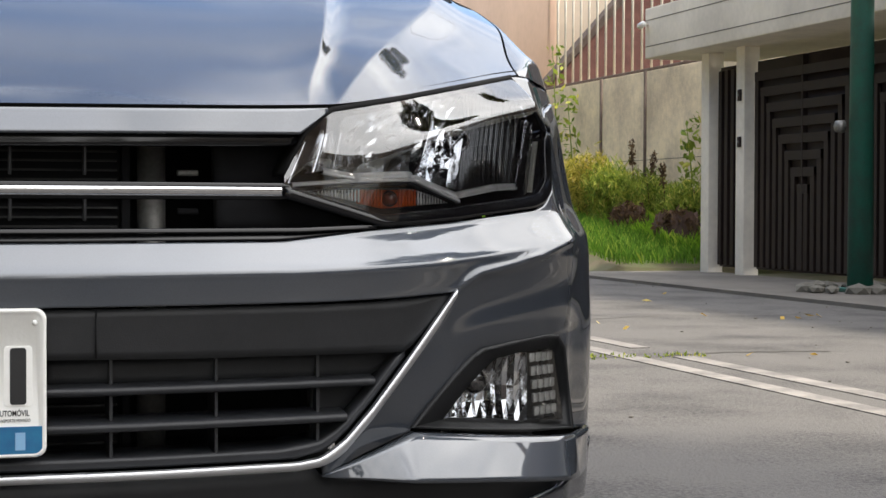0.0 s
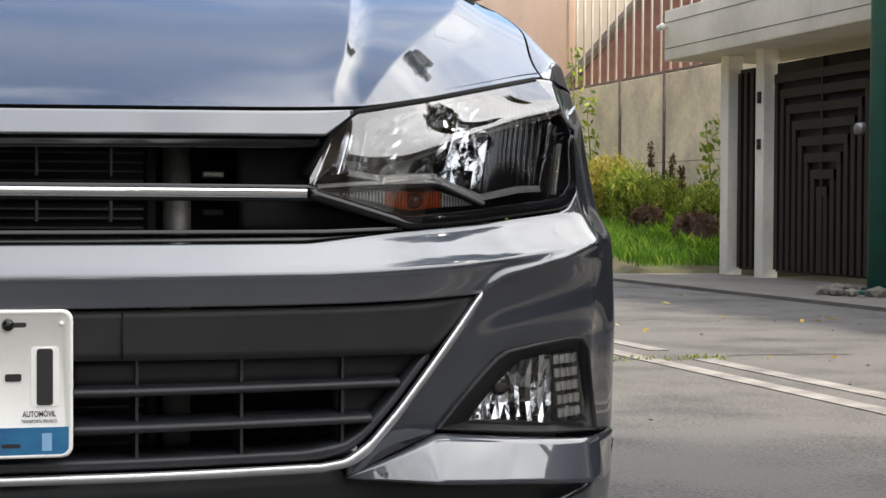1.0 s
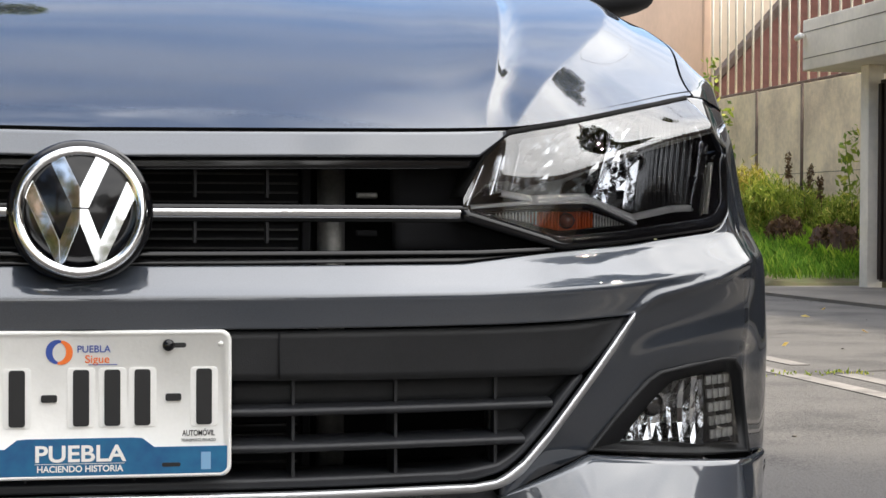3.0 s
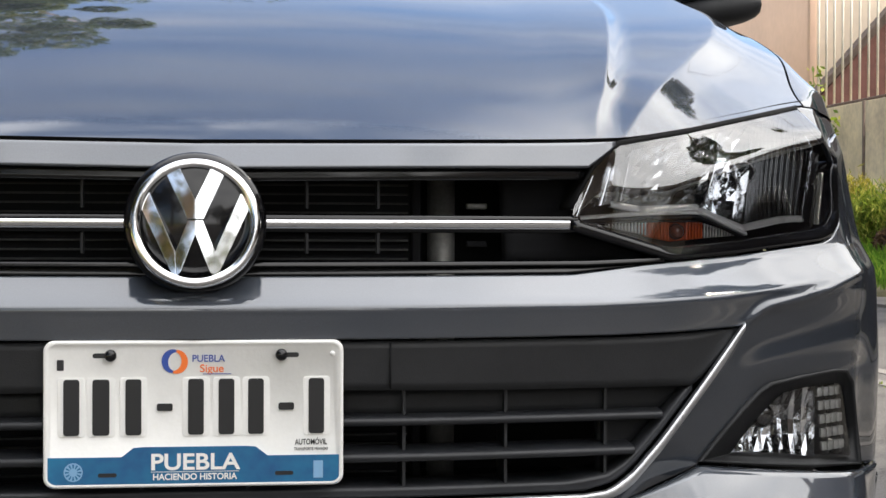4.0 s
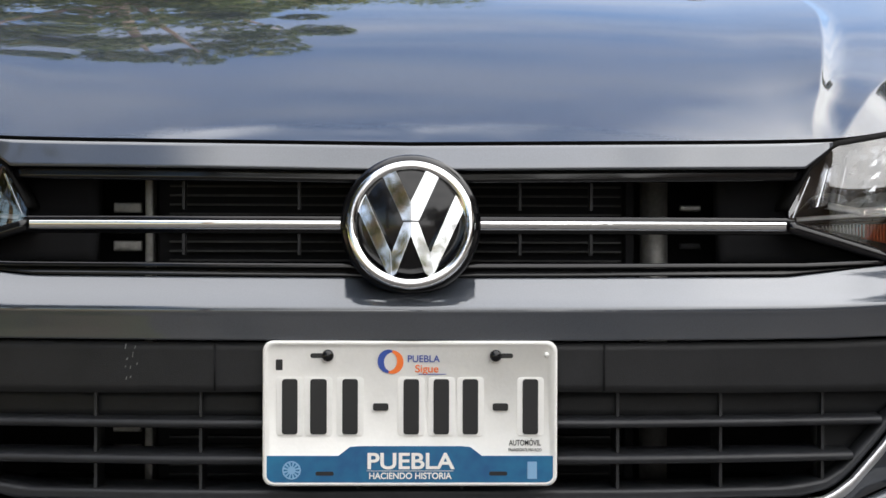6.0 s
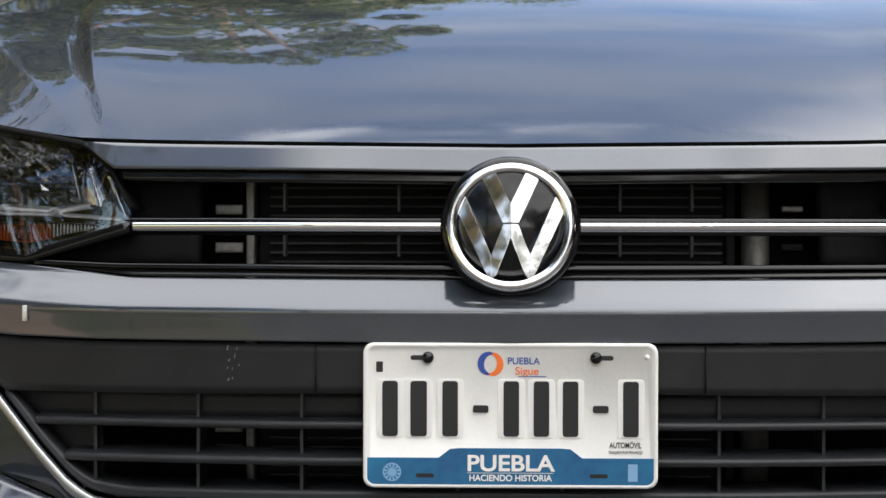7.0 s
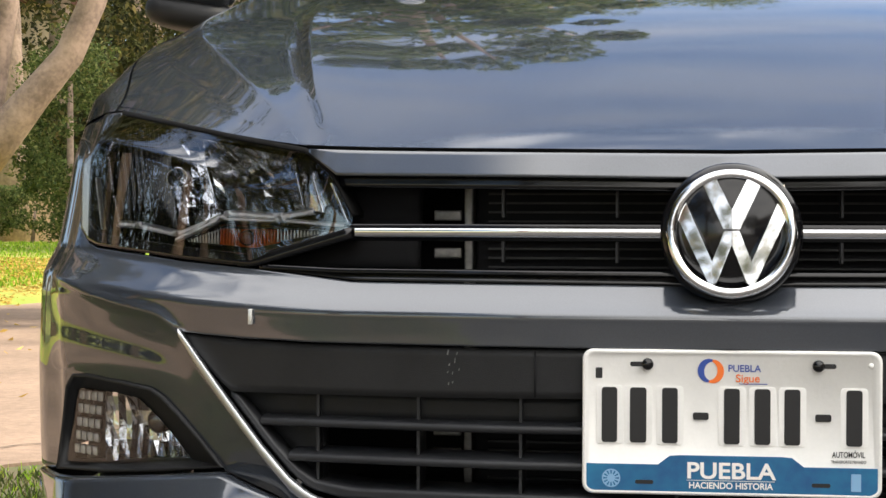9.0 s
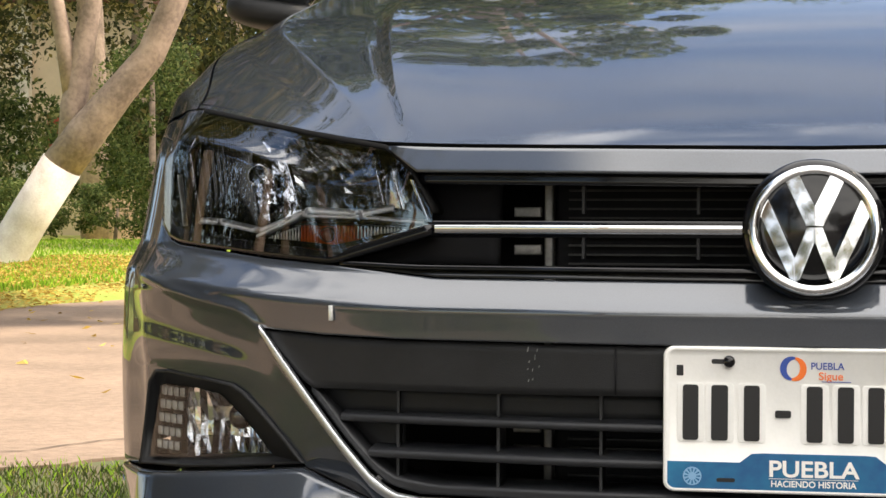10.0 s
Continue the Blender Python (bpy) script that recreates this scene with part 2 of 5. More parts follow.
M_LIME = material("whitewash", (0.78, 0.72, 0.66), 0.9, scale=4.0, second=(0.56, 0.49, 0.43), bump=0.4, bump_scale=40.0)
M_LEAF = island_leaf("tree_leaves", (0.016, 0.020, 0.008), (0.070, 0.075, 0.022), (0.22, 0.17, 0.06))
M_HEDGE = island_leaf("hedge_leaves", (0.035, 0.06, 0.018), (0.13, 0.17, 0.05), (0.28, 0.27, 0.11))
M_WEED = island_leaf("weed_leaves", (0.085, 0.14, 0.02), (0.30, 0.37, 0.05), (0.60, 0.52, 0.13))
M_GRASS = island_leaf("grass_blades", (0.13, 0.25, 0.02), (0.30, 0.52, 0.04), (0.50, 0.58, 0.08))
M_LOT = island_leaf("lot_grass_blades", (0.05, 0.12, 0.012), (0.15, 0.31, 0.03), (0.38, 0.48, 0.07))
M_STRAW = island_leaf("dry_yellow_weed", (0.12, 0.13, 0.02), (0.44, 0.38, 0.06), (0.70, 0.52, 0.15))
M_DEADWEED = island_leaf("dead_weed", (0.07, 0.04, 0.022), (0.17, 0.10, 0.055), (0.26, 0.18, 0.09))
# brownish verge grass, darkened to carry the verge's shade in its colour
M_SHADEDVERGE = island_leaf("shaded_verge_blades", (0.028, 0.048, 0.012), (0.085, 0.12, 0.03), (0.22, 0.17, 0.07))
M_DRY = island_leaf("fallen_leaves", (0.26, 0.15, 0.03), (0.58, 0.40, 0.09), (0.68, 0.55, 0.20))


# ---- builders ----
def finish(name, bm, mat, parent=None, smooth=True, label="", category="", group="", kind=""):
    me = bpy.data.meshes.new(name)
    bm.to_mesh(me)
    bm.free()
    for f in me.polygons:
        f.use_smooth = smooth
    me.materials.append(mat)
    ob = new(name, me)
    ob.parent = parent
    return tagged(ob, label, category, group, kind)


def part(name, bm, mat, parent, label="", smooth=True):
    return finish(name, bm, mat, parent, smooth, label)


def thing(name, label, category, at=(0, 0, 0), group="", kind=""):
    ob = new(name)
    ob.location = at
    ob.empty_display_size = 0.1
    return tagged(ob, label, category, group, kind)


def box(bm, lo, hi, bevel=0.0, m=None):
    lo, hi = Vector(lo), Vector(hi)
    r = bmesh.ops.create_cube(bm, size=1.0)
    vs = r["verts"]
    for v in vs:
        v.co = Vector([lo[i] + (v.co[i] + 0.5) * (hi[i] - lo[i]) for i in range(3)])
    if bevel:
        es = list({e for v in vs for e in v.link_edges})
        r = bmesh.ops.bevel(bm, geom=es, offset=bevel, segments=2, affect="EDGES", profile=0.6)
        vs = list({v for f in r["faces"] for v in f.verts} | {v for v in vs if v.is_valid})
    if m:
        bmesh.ops.transform(bm, matrix=m, verts=[v for v in vs if v.is_valid])
    return bm


def boxed(lo, hi, bevel=0.0, m=None):
    return box(bmesh.new(), lo, hi, bevel, m)


def grid(rows, closed=False, bm=None):
    """A sheet through rows of points."""
    bm = bm or bmesh.new()
    vs = [[bm.verts.new(p) for p in row] for row in rows]
    for a, b in zip(vs, vs[1:]):
        n = len(a)
        for i in range(n if closed else n - 1):
            j = (i + 1) % n
            try:
                bm.faces.new((a[i], a[j], b[j], b[i]))
            except ValueError:
                pass
    return bm


def tube(points, radii, sides=10, bm=None, cap=True):
    """A round bar that tapers along a line of points."""
    pts = [Vector(p) for p in points]
    if not hasattr(radii, "__len__"):
        radii = [radii] * len(pts)
    rows = []
    for i, p in enumerate(pts):
        way = (pts[min(i + 1, len(pts) - 1)] - pts[max(i - 1, 0)]).normalized()
        q = way.to_track_quat("Z", "Y")
        rows.append([p + q @ Vector((math.cos(k * math.tau / sides) * radii[i], math.sin(k * math.tau / sides) * radii[i], 0)) for k in range(sides)])
    bm = bm or bmesh.new()
    grid(rows, True, bm)
    if cap:
        bm.verts.ensure_lookup_table()
        n = len(bm.verts)
        total = len(rows) * sides
        bm.faces.new([bm.verts[n - total + k] for k in reversed(range(sides))])
        bm.faces.new([bm.verts[n - sides + k] for k in range(sides)])
    return bm


def prism(points, depth, bm=None, m=None, bevel=0.0):
    """A flat shape in x and z, given a depth along y."""
    bm = bm or bmesh.new()
    a = [bm.verts.new((x, 0, z)) for x, z in points]
    f = bm.faces.new(a)
    r = bmesh.ops.extrude_face_region(bm, geom=[f])
    vs = [g for g in r["geom"] if isinstance(g, bmesh.types.BMVert)]
    bmesh.ops.translate(bm, vec=(0, depth, 0), verts=vs)
    every = a + vs
    bmesh.ops.recalc_face_normals(bm, faces=list({g for v in every for g in v.link_faces}))
    if bevel:
        es = list({e for v in a for e in v.link_edges if all(w in a for w in e.verts)} | {e for v in vs for e in v.link_edges if all(w in vs for w in e.verts)})
        bmesh.ops.bevel(bm, geom=es, offset=bevel, segments=2, affect="EDGES")
        every = list(bm.verts)
    if m:
        bmesh.ops.transform(bm, matrix=m, verts=[v for v in every if v.is_valid])
    return bm


def curve(pts):
    """A smooth monotone line through (x, y) pairs."""
    X, Y = np.array([p[0] for p in pts], float), np.array([p[1] for p in pts], float)
    h, d, s = np.diff(X), np.diff(Y) / np.diff(X), np.zeros(len(X))
    for i in range(1, len(X) - 1):
        if d[i - 1] * d[i] > 0:
            w1, w2 = 2 * h[i] + h[i - 1], h[i] + 2 * h[i - 1]
            s[i] = (w1 + w2) / (w1 / d[i - 1] + w2 / d[i])
    s[0], s[-1] = d[0], d[-1]

    def f(x):
        if x <= X[0]:
            return float(Y[0] + s[0] * (x - X[0]))
        if x >= X[-1]:
            return float(Y[-1] + s[-1] * (x - X[-1]))
        i = int(np.searchsorted(X, x)) - 1
        t = (x - X[i]) / h[i]
        return float((2 * t**3 - 3 * t * t + 1) * Y[i] + (t**3 - 2 * t * t + t) * h[i] * s[i] + (3 * t * t - 2 * t**3) * Y[i + 1] + (t**3 - t * t) * h[i] * s[i + 1])

    return f


def line(*pts):
    """A broken line through (x, z) pairs."""
    X, Z = [p[0] for p in pts], [p[1] for p in pts]
    return lambda x: float(np.interp(x, X, Z))


# ---- setting: ground, road, pavement ----
def spaced_out(a, b, n):
    return [a + (b - a) * k / n for k in range(n + 1)]


def sheet(name, x0, x1, y0, y1, z, mat, label, category, nx=2, ny=2, drop=0.0):
    bm = grid([[(x0 + (x1 - x0) * i / nx, y0 + (y1 - y0) * j / ny, z) for i in range(nx + 1)] for j in range(ny + 1)])
    if drop:
        r = bmesh.ops.extrude_face_region(bm, geom=list(bm.faces))
        bmesh.ops.translate(bm, vec=(0, 0, -drop), verts=[g for g in r["geom"] if isinstance(g, bmesh.types.BMVert)])
        bmesh.ops.recalc_face_normals(bm, faces=bm.faces)
    return finish(name, bm, mat, None, False, label, category, "", "structure")


sheet("ground", -900, 900, -900, 900, 0.0, M_SOIL, "flat soil and turf reaching to the horizon", "ground")
sheet("road", -1.35, 6.0, -60, 120, 0.012, M_ASPHALT, "worn grey asphalt street with fine cracks", "road", 4, 60, 0.04)
path_y = spaced_out(-60, 2.2, 40) + spaced_out(2.2, 4.6, 48)[1:] + spaced_out(4.6, 120, 60)[1:]


def path_edge(y):
    """The lane widens behind the ragged end of the verge."""
    t = max(0.0, min(1.0, (y - 2.75) / 1.0))
    wob = 0.05 * math.sin(y * 9.0) + 0.035 * math.sin(y * 23.0 + 1.0) if 2.2 < y < 4.6 else 0.0
    return -2.38 + 0.99 * t + wob * (1 - t)


finish("path", grid([[(-6.35 + (path_edge(y) + 6.35) * min(k, 4) / 4, y, 0.010 if k < 5 else -0.02) for k in range(6)] for y in path_y]), M_PATH, None, False, "pinkish paved lane lit by the sun", "path", "", "structure")
lawn_x = (-60.0, -40.0, -20.0, -12.0, -9.0, -8.0, -7.3, -6.8, -6.35, -6.1)
lawn_z = (0.15, 0.15, 0.15, 0.15, 0.15, 0.15, 0.145, 0.11, 0.045, -0.02)


def lawn_rise(y):
    """The lawn climbs gently away from the street."""
    t = max(0.0, min(1.0, (y - 14.0) / 14.0))
    return 0.34 * t * t * (3 - 2 * t)


finish("lawn", grid([[(x + (0.12 * math.sin(y * 0.9) + 0.08 * math.sin(y * 2.3) if x > -8 else 0), y, z + (lawn_rise(y) if z > 0 else 0.0)) for x, z in zip(lawn_x, lawn_z)] for y in spaced_out(-60, 120, 360)]), M_LAWN, None, True, "sunlit mown lawn with yellow fallen leaves", "lawn", "", "structure")
sheet("pavement", 6.0, 7.6, -60, 14.9, 0.040, M_CONCRETE, "cracked concrete pavement with a low kerb", "pavement", 2, 40, 0.12)
for x in (3.02, 3.265):
    bm = bmesh.new()
    for k in range(160):
        y = k * 0.5 - 40
        if not (x > 3.2 and 5.1 < y < 5.8):
            box(bm, (x - 0.05, y, 0.006), (x + 0.05, y + 0.5, 0.016))
    finish("road_marking", bm, M_LINE, None, False, "worn pale double line painted on the asphalt", "road marking", "", "structure")

# ---- street side: garage front ----
GX = 7.45
house = thing("house", "low grey house with a concrete canopy over its garage gates", "house", (GX, 12.0, 0.08))
beam = boxed((-0.30, -34.0, 2.14), (0.9, 3.35, 2.66), 0.012)
part("canopy", beam, M_STUCCO, house, "grey-beige concrete canopy with two long grooves")
for z in (2.26, 2.53):
    part("groove", boxed((-0.303, -34.0, z), (-0.296, 3.34, z + 0.008)), M_CONCRETE, house)
for y0, y1 in ((2.42, 2.60), (1.62, 1.80)):
    part("pillar", boxed((0.0, y0, -0.06), (0.16, y1, 2.14), 0.008), M_STUCCO, house)
part("wall", boxed((0.7, -34.0, 2.66), (0.9, 2.6, 4.4)), M_BROWN, house, "brown rendered upper wall")
part("street_wall", boxed((0.05, -34.0, 0.0), (0.25, -16.8, 2.14)), M_BROWN, house, "brown rendered street wall")
part("roof", boxed((0.7, -34.2, 4.4), (7.0, 2.8, 4.55), 0.02), M_STUCCO, house)
part("side_wall", boxed((0.91, 2.4, 0.0), (6.0, 2.6, 4.4)), M_STUCCO, house)


def gate(y0, y1, name="gate"):
    """A steel gate leaf whose bars step up to a peak in the middle."""
    g = thing(name, "dark brown steel garage gate with stepped vertical bars", "gate", (GX + 0.10, y0, 0.10), "garage gates")
    w = y1 - y0
    part("backing", boxed((0.02, 0, 0), (0.04, w, 1.97)), M_GATE, g)
    n = max(4, int(w / 0.118))
    for k in range(n):
        y = (k + 0.5) * w / n
        u = abs((k + 0.5) / n * 2 - 1)
        top = 1.93 if n < 9 else 0.72 + 1.22 * u
        part("bar", boxed((-0.022, y - 0.036, 0.02), (0.02, y + 0.036, top), 0.003), M_GATE, g, smooth=False)
        if n >= 9 and (k + 0.5) / n < 0.5:
            part("rail", boxed((-0.026, y - 0.036, top - 0.085), (0.018, w - y + 0.036, top), 0.003), M_GATE, g, smooth=False)
    if n >= 9:
        part("centre_post", boxed((-0.029, w / 2 - 0.012, 0.02), (0.022, w / 2 + 0.012, 1.96), 0.003), M_GATE, g, smooth=False)
    return g


for z, h in ((1.70, 0.11), (1.26, 0.10)):
    bell = thing("entry_box", "small dark brown box fixed to the gate pillar", "doorbell", (7.45, 13.70, z), "boxes on the pillar")
    part("case", boxed((-0.022, -0.03, 0), (0.0, 0.03, h), 0.006), M_GATE, bell)
    part("button", tube([(-0.028, 0, h * 0.5), (-0.020, 0, h * 0.5)], 0.010, 12), M_STEEL, bell)
eye_box = thing("security_camera", "small white security camera on the canopy corner", "camera", (GX - 0.30, 15.28, 2.56))
part("bracket", boxed((-0.05, -0.02, 0.0), (0.0, 0.02, 0.03), 0.004), M_BAR, eye_box)
part("housing", tube([(-0.06, 0.07, 0.0), (-0.07, -0.05, 0.01), (-0.07, -0.07, 0.01)], [0.032, 0.032, 0.024], 14), M_PLATE, eye_box)
gate(13.84, 14.4, "side_gate")
gate(11.6, 13.58)
gate(9.7, 11.5)
for k in range(8):
    gate(7.8 - 1.8 * k, 9.6 - 1.8 * k)

# street lamp pole with its rubble base
pole = thing("street_pole", "dark green painted steel street pole", "pole", (6.88, 10.38, 0.04))
part("shaft", tube([(0, 0, 0), (0, 0, 3.0), (0, 0, 6.0)], [0.10, 0.085, 0.06], 20), M_POLE, pole)
part("meter_box", tube([(-0.10, 0.10, 1.27), (-0.16, 0.10, 1.27)], [0.05, 0.045], 14), M_STEEL, pole, "round pale metal meter")
part("flange", boxed((-0.16, -0.16, 0.0), (0.16, 0.16, 0.03), 0.006), M_POLE, pole)
for k in range(15):
    a = k * math.tau / 15 + random.uniform(-0.1, 0.1)
    s = random.uniform(0.05, 0.10)
    bm = bmesh.new()
    bmesh.ops.create_icosphere(bm, subdivisions=1, radius=s)
    for v in bm.verts:
        v.co = Vector((v.co.x * 1.3, v.co.y, max(v.co.z * 0.6, -0.03))) * random.uniform(0.85, 1.1)
    st = finish("stone", bm, M_STONE, None, False, "rough grey rubble stone at the foot of the pole", "stone", "stones round the pole")
    st.matrix_world = pose(6.88 + 0.42 * math.cos(a), 10.38 + 0.38 * math.sin(a), 0.065, 0, 0, random.uniform(0, 360))

# empty lot: plastered wall, railing, house behind
WX = 9.0
part_wall = finish("boundary_wall", boxed((WX, 14.6, 0.0), (WX + 0.2, 60, 2.46), 0.01), M_WALL, None, False, "weathered beige plastered boundary wall with stains", "wall", "", "structure")
for z in (1.30,):
    part("joint", boxed((WX - 0.002, 14.6, z), (WX + 0.01, 60, z + 0.007)), M_CONCRETE, part_wall, smooth=False)
rail = thing("railing", "cream iron bars standing on the boundary wall", "railing", (WX + 0.1, 17.2, 2.46))
for k in range(20):
    y = k * 0.33
    part("bar", tube([(0, y, 0), (0, y, 2.2)], 0.018, 6), M_BAR, rail)
part("top_rail", tube([(0, 0, 2.2), (0, 6.3, 2.2)], 0.022, 6), M_BAR, rail)
part("bottom_rail", tube([(0, 0, 0.03), (0, 11.8, 0.03)], 0.03, 6), M_RUST, rail)
for y in (19.2, 20.75, 23.6):
    fp = thing("fence_post", "thin rusty iron fence post before the wall", "post", (WX - 0.25, y, 0.0), "fence posts")
    part("post", tube([(0, 0, 0), (0, 0, 2.42)], 0.022, 8), M_RUST, fp)
far = thing("neighbour_house", "tall peach rendered house beyond the empty lot", "house", (11.5, 30.6, 0.0))
part("wall", boxed((0, 0, 0), (9.0, 16.0, 6.0)), M_PINK, far)
part("end_wall", boxed((0.02, -0.03, 0), (9.0, 0.0, 6.0)), M_CREAM, far)
part("corner_strip", boxed((-0.03, -0.05, 0), (0.10, 0.08, 6.0), 0.01), M_PINK, far)
stair = thing("stair_wall", "red-brown gabled wall rising beside the house", "wall", (10.8, 28.0, 0.0))
bm = prism([(-0.2, 0), (-0.2, 2.85), (2.9, 6.25), (9.0, 6.25), (9.0, 0)], 0.25)
part("wall", bm, M_TILE, stair, smooth=False)
bm = prism([(-0.3, 2.80), (-0.3, 2.93), (2.82, 6.38), (2.95, 6.25), (2.9, 6.20)], 0.35, m=Matrix.Translation((0, -0.05, 0)))
part("coping", bm, M_RUST, stair, smooth=False)


# ---- the car ----
# x across (0 is its middle), y towards its tail, z up; the number plate stands at y = 0
PLAN = curve([(0, 0), (0.2, 0.010), (0.4, 0.045), (0.55, 0.085), (0.65, 0.125), (0.72, 0.165), (0.77, 0.203), (0.794, 0.2255), (0.800, 0.2325), (0.806, 0.242), (0.83, 0.278), (0.85, 0.309), (0.866, 0.341), (0.8755, 0.376), (0.8815, 0.44), (0.884, 0.80)])
PROFILE = curve([(0.2, 0.05), (0.33, 0.025), (0.42, 0.008), (0.53, 0.0005), (0.575, -0.0020), (0.600, -0.0044), (0.6055, -0.0050), (0.6085, -0.0046), (0.6120, -0.0020), (0.6150, 0.0008), (0.640, 0.0285), (0.644, 0.0320), (0.650, 0.0345), (0.70, 0.042), (0.757, 0.046), (0.785, 0.060), (0.86, 0.10)])
RISE = curve([(0, 0), (0.4, 0.0), (0.57, 0.006), (0.68, 0.017), (0.8, 0.029), (0.9, 0.036)])


def skin(x, z):
    """How far back the car's front stands at x and z."""
    a = abs(x)
    q = max(0.0, min(1.0, (a - 0.5) / 0.3))
    q = q * q * (3 - 2 * q)
    return PLAN(a) + PROFILE(z - RISE(a) * max(0.0, min(1.0, (z - 0.52) / 0.06))) + 0.43 * q * max(0.0, z - 0.62) + 0.14 * max(0.0, min(1.0, (a - 0.802) / 0.03)) * max(0.0, min(0.09, z - 0.53))


def spaced(a, b, step):
    n = max(2, int(round((b - a) / step)) + 1)
    return [a + (b - a) * i / (n - 1) for i in range(n)]


def rim_back(bm, lip):
    """Turns the open edges of a sheet backwards, as on a pressed panel."""
    if lip:
        es = [e for e in bm.edges if e.is_boundary]
        r = bmesh.ops.extrude_edge_only(bm, edges=es)
        bmesh.ops.translate(bm, vec=(0, lip, 0), verts=[g for g in r["geom"] if isinstance(g, bmesh.types.BMVert)])


def band(xs, low, top, off=0.0, nz=8, lip=0.012, face=None):
    """A panel of the car's skin between two lines over x."""
    face = face or skin
    rows = [[(x, face(x, z) + off, z) for z in (low(x) + (top(x) - low(x)) * k / nz for k in range(nz + 1))] for x in xs]
    bm = grid(rows)
    bmesh.ops.remove_doubles(bm, verts=bm.verts, dist=0.0002)
    bmesh.ops.recalc_face_normals(bm, faces=bm.faces)
    if sum(f.normal.y for f in bm.faces) > 0:
        bmesh.ops.reverse_faces(bm, faces=bm.faces)
    rim_back(bm, lip)
    return bm


def both(f):
    """A line over |x|."""
    return lambda x: f(abs(x))


def mirrored(xs):
    return [-x for x in reversed(xs) if x > 0] + xs


car = thing("car", "dark grey metallic saloon car parked on the street", "car")

HOOD_Z = curve([(0, 0.783), (0.285, 0.787), (0.469, 0.793), (0.556, 0.806), (0.649, 0.825), (0.749, 0.847), (0.80, 0.856)])
LAMP_TOP = line((0.405, 0.700), (0.437, 0.757), (0.469, 0.784), (0.556, 0.800), (0.649, 0.820), (0.749, 0.8415), (0.7664, 0.8455), (0.775, 0.829), (0.790, 0.813), (0.8046, 0.799), (0.8135, 0.778), (0.815, 0.770))
LAMP_LOW = line((0.405, 0.694), (0.411, 0.690), (0.531, 0.656), (0.623, 0.664), (0.674, 0.670), (0.757, 0.6785), (0.7766, 0.685), (0.797, 0.702), (0.807, 0.732), (0.8135, 0.768), (0.815, 0.770))
LEDGE_TOP = line((0, 0.639), (0.407, 0.640), (0.531, 0.653), (0.622, 0.660), (0.674, 0.666), (0.757, 0.6745), (0.7766, 0.681), (0.797, 0.699), (0.8075, 0.730), (0.8135, 0.764), (0.8165, 0.798), (0.825, 0.806), (0.845, 0.815), (0.88, 0.826))
PANEL_TOP = line((0, 0.575), (0.45, 0.575), (0.53, 0.577), (0.614, 0.582))
TRIM = line((0.0, 0.402), (0.34, 0.398), (0.42, 0.397), (0.445, 0.400), (0.456, 0.405), (0.476, 0.419), (0.509, 0.454), (0.544, 0.496), (0.579, 0.539), (0.614, 0.582), (0.641, 0.599))
FOG_TOP = line((0.561, 0.430), (0.588, 0.458), (0.618, 0.487), (0.6414, 0.506), (0.657, 0.514), (0.70, 0.519), (0.755, 0.523), (0.780, 0.521), (0.7925, 0.507), (0.802, 0.460), (0.820, 0.4005))
FOG_LOW = line((0.561, 0.428), (0.820, 0.399))
LIP_TOP = line((0.450, 0.384), (0.561, 0.425), (0.820, 0.3965), (0.884, 0.39))
LIP_LOW = line((0.450, 0.383), (0.655, 0.367), (0.818, 0.350), (0.880, 0.345))
GRILLE_TOP = line((0, 0.749), (0.43, 0.755))

# bumper: one painted skin over the ledge, the face and both flanks
RIDGE = line((0.45, 0.402), (0.456, 0.405), (0.476, 0.419), (0.509, 0.454), (0.544, 0.496), (0.579, 0.539), (0.614, 0.580), (0.635, 0.5965), (0.6467, 0.6015), (0.6965, 0.610), (0.741, 0.620), (0.777, 0.6315), (0.82, 0.645), (0.88, 0.655))
BROW = line((0.60, 0.527), (0.633, 0.537), (0.657, 0.543), (0.699, 0.550), (0.745, 0.556), (0.78, 0.560), (0.88, 0.566))


def flank_low(a):
    return LIP_TOP(a) if a < 0.561 else (FOG_TOP(a) if a < 0.820 else 0.398)


def flank(x, z):
    """The skin with the hollow under the ridge that runs from the grille's edge to the wheel, and the brow over the fog lamp."""
    a = abs(x)
    if a < 0.45:
        return skin(x, z)
    top, low = RIDGE(a), flank_low(a)
    out = 1 - soft_step((a - 0.80) / 0.06)
    lift = 0.0055 * math.exp(-(((z - top - 0.001) / 0.0065) ** 2)) * soft_step((a - 0.605) / 0.03) * out
    if z > top:
        return skin(x, z) - lift
    m = max(0.0, min(1.0, (top - z) / max(top - low, 0.01)))
    plain = 0.012 * soft_step((a - 0.45) / 0.06) * (0.8 * m + 0.2 * m * m)
    # hollow, brow and undercut, from the ridge down to the lamp's bezel
    brow = BROW(a)
    if z > brow:
        k = (top - z) / (top - brow)
        shaped = 0.0072 * soft_step(k / 0.70) - 0.0012 * soft_step((k - 0.70) / 0.30)
    else:
        k = min(1.0, (brow - z) / 0.034)
        shaped = 0.0060 + 0.0085 * (0.25 * k + 0.75 * k * k)
    # the edge along the grille rolls inwards
    near = max(0.0, 1 - (TRIM(a) - z) * 0.64 / 0.010) if a < 0.614 else 0.0
    plain += 0.005 * near * near * soft_step((a - 0.455) / 0.02) * (1 - soft_step((a - 0.598) / 0.016))
    w = soft_step((a - 0.595) / 0.06)
    return skin(x, z) - lift + (plain * (1 - w) + shaped * w) * out


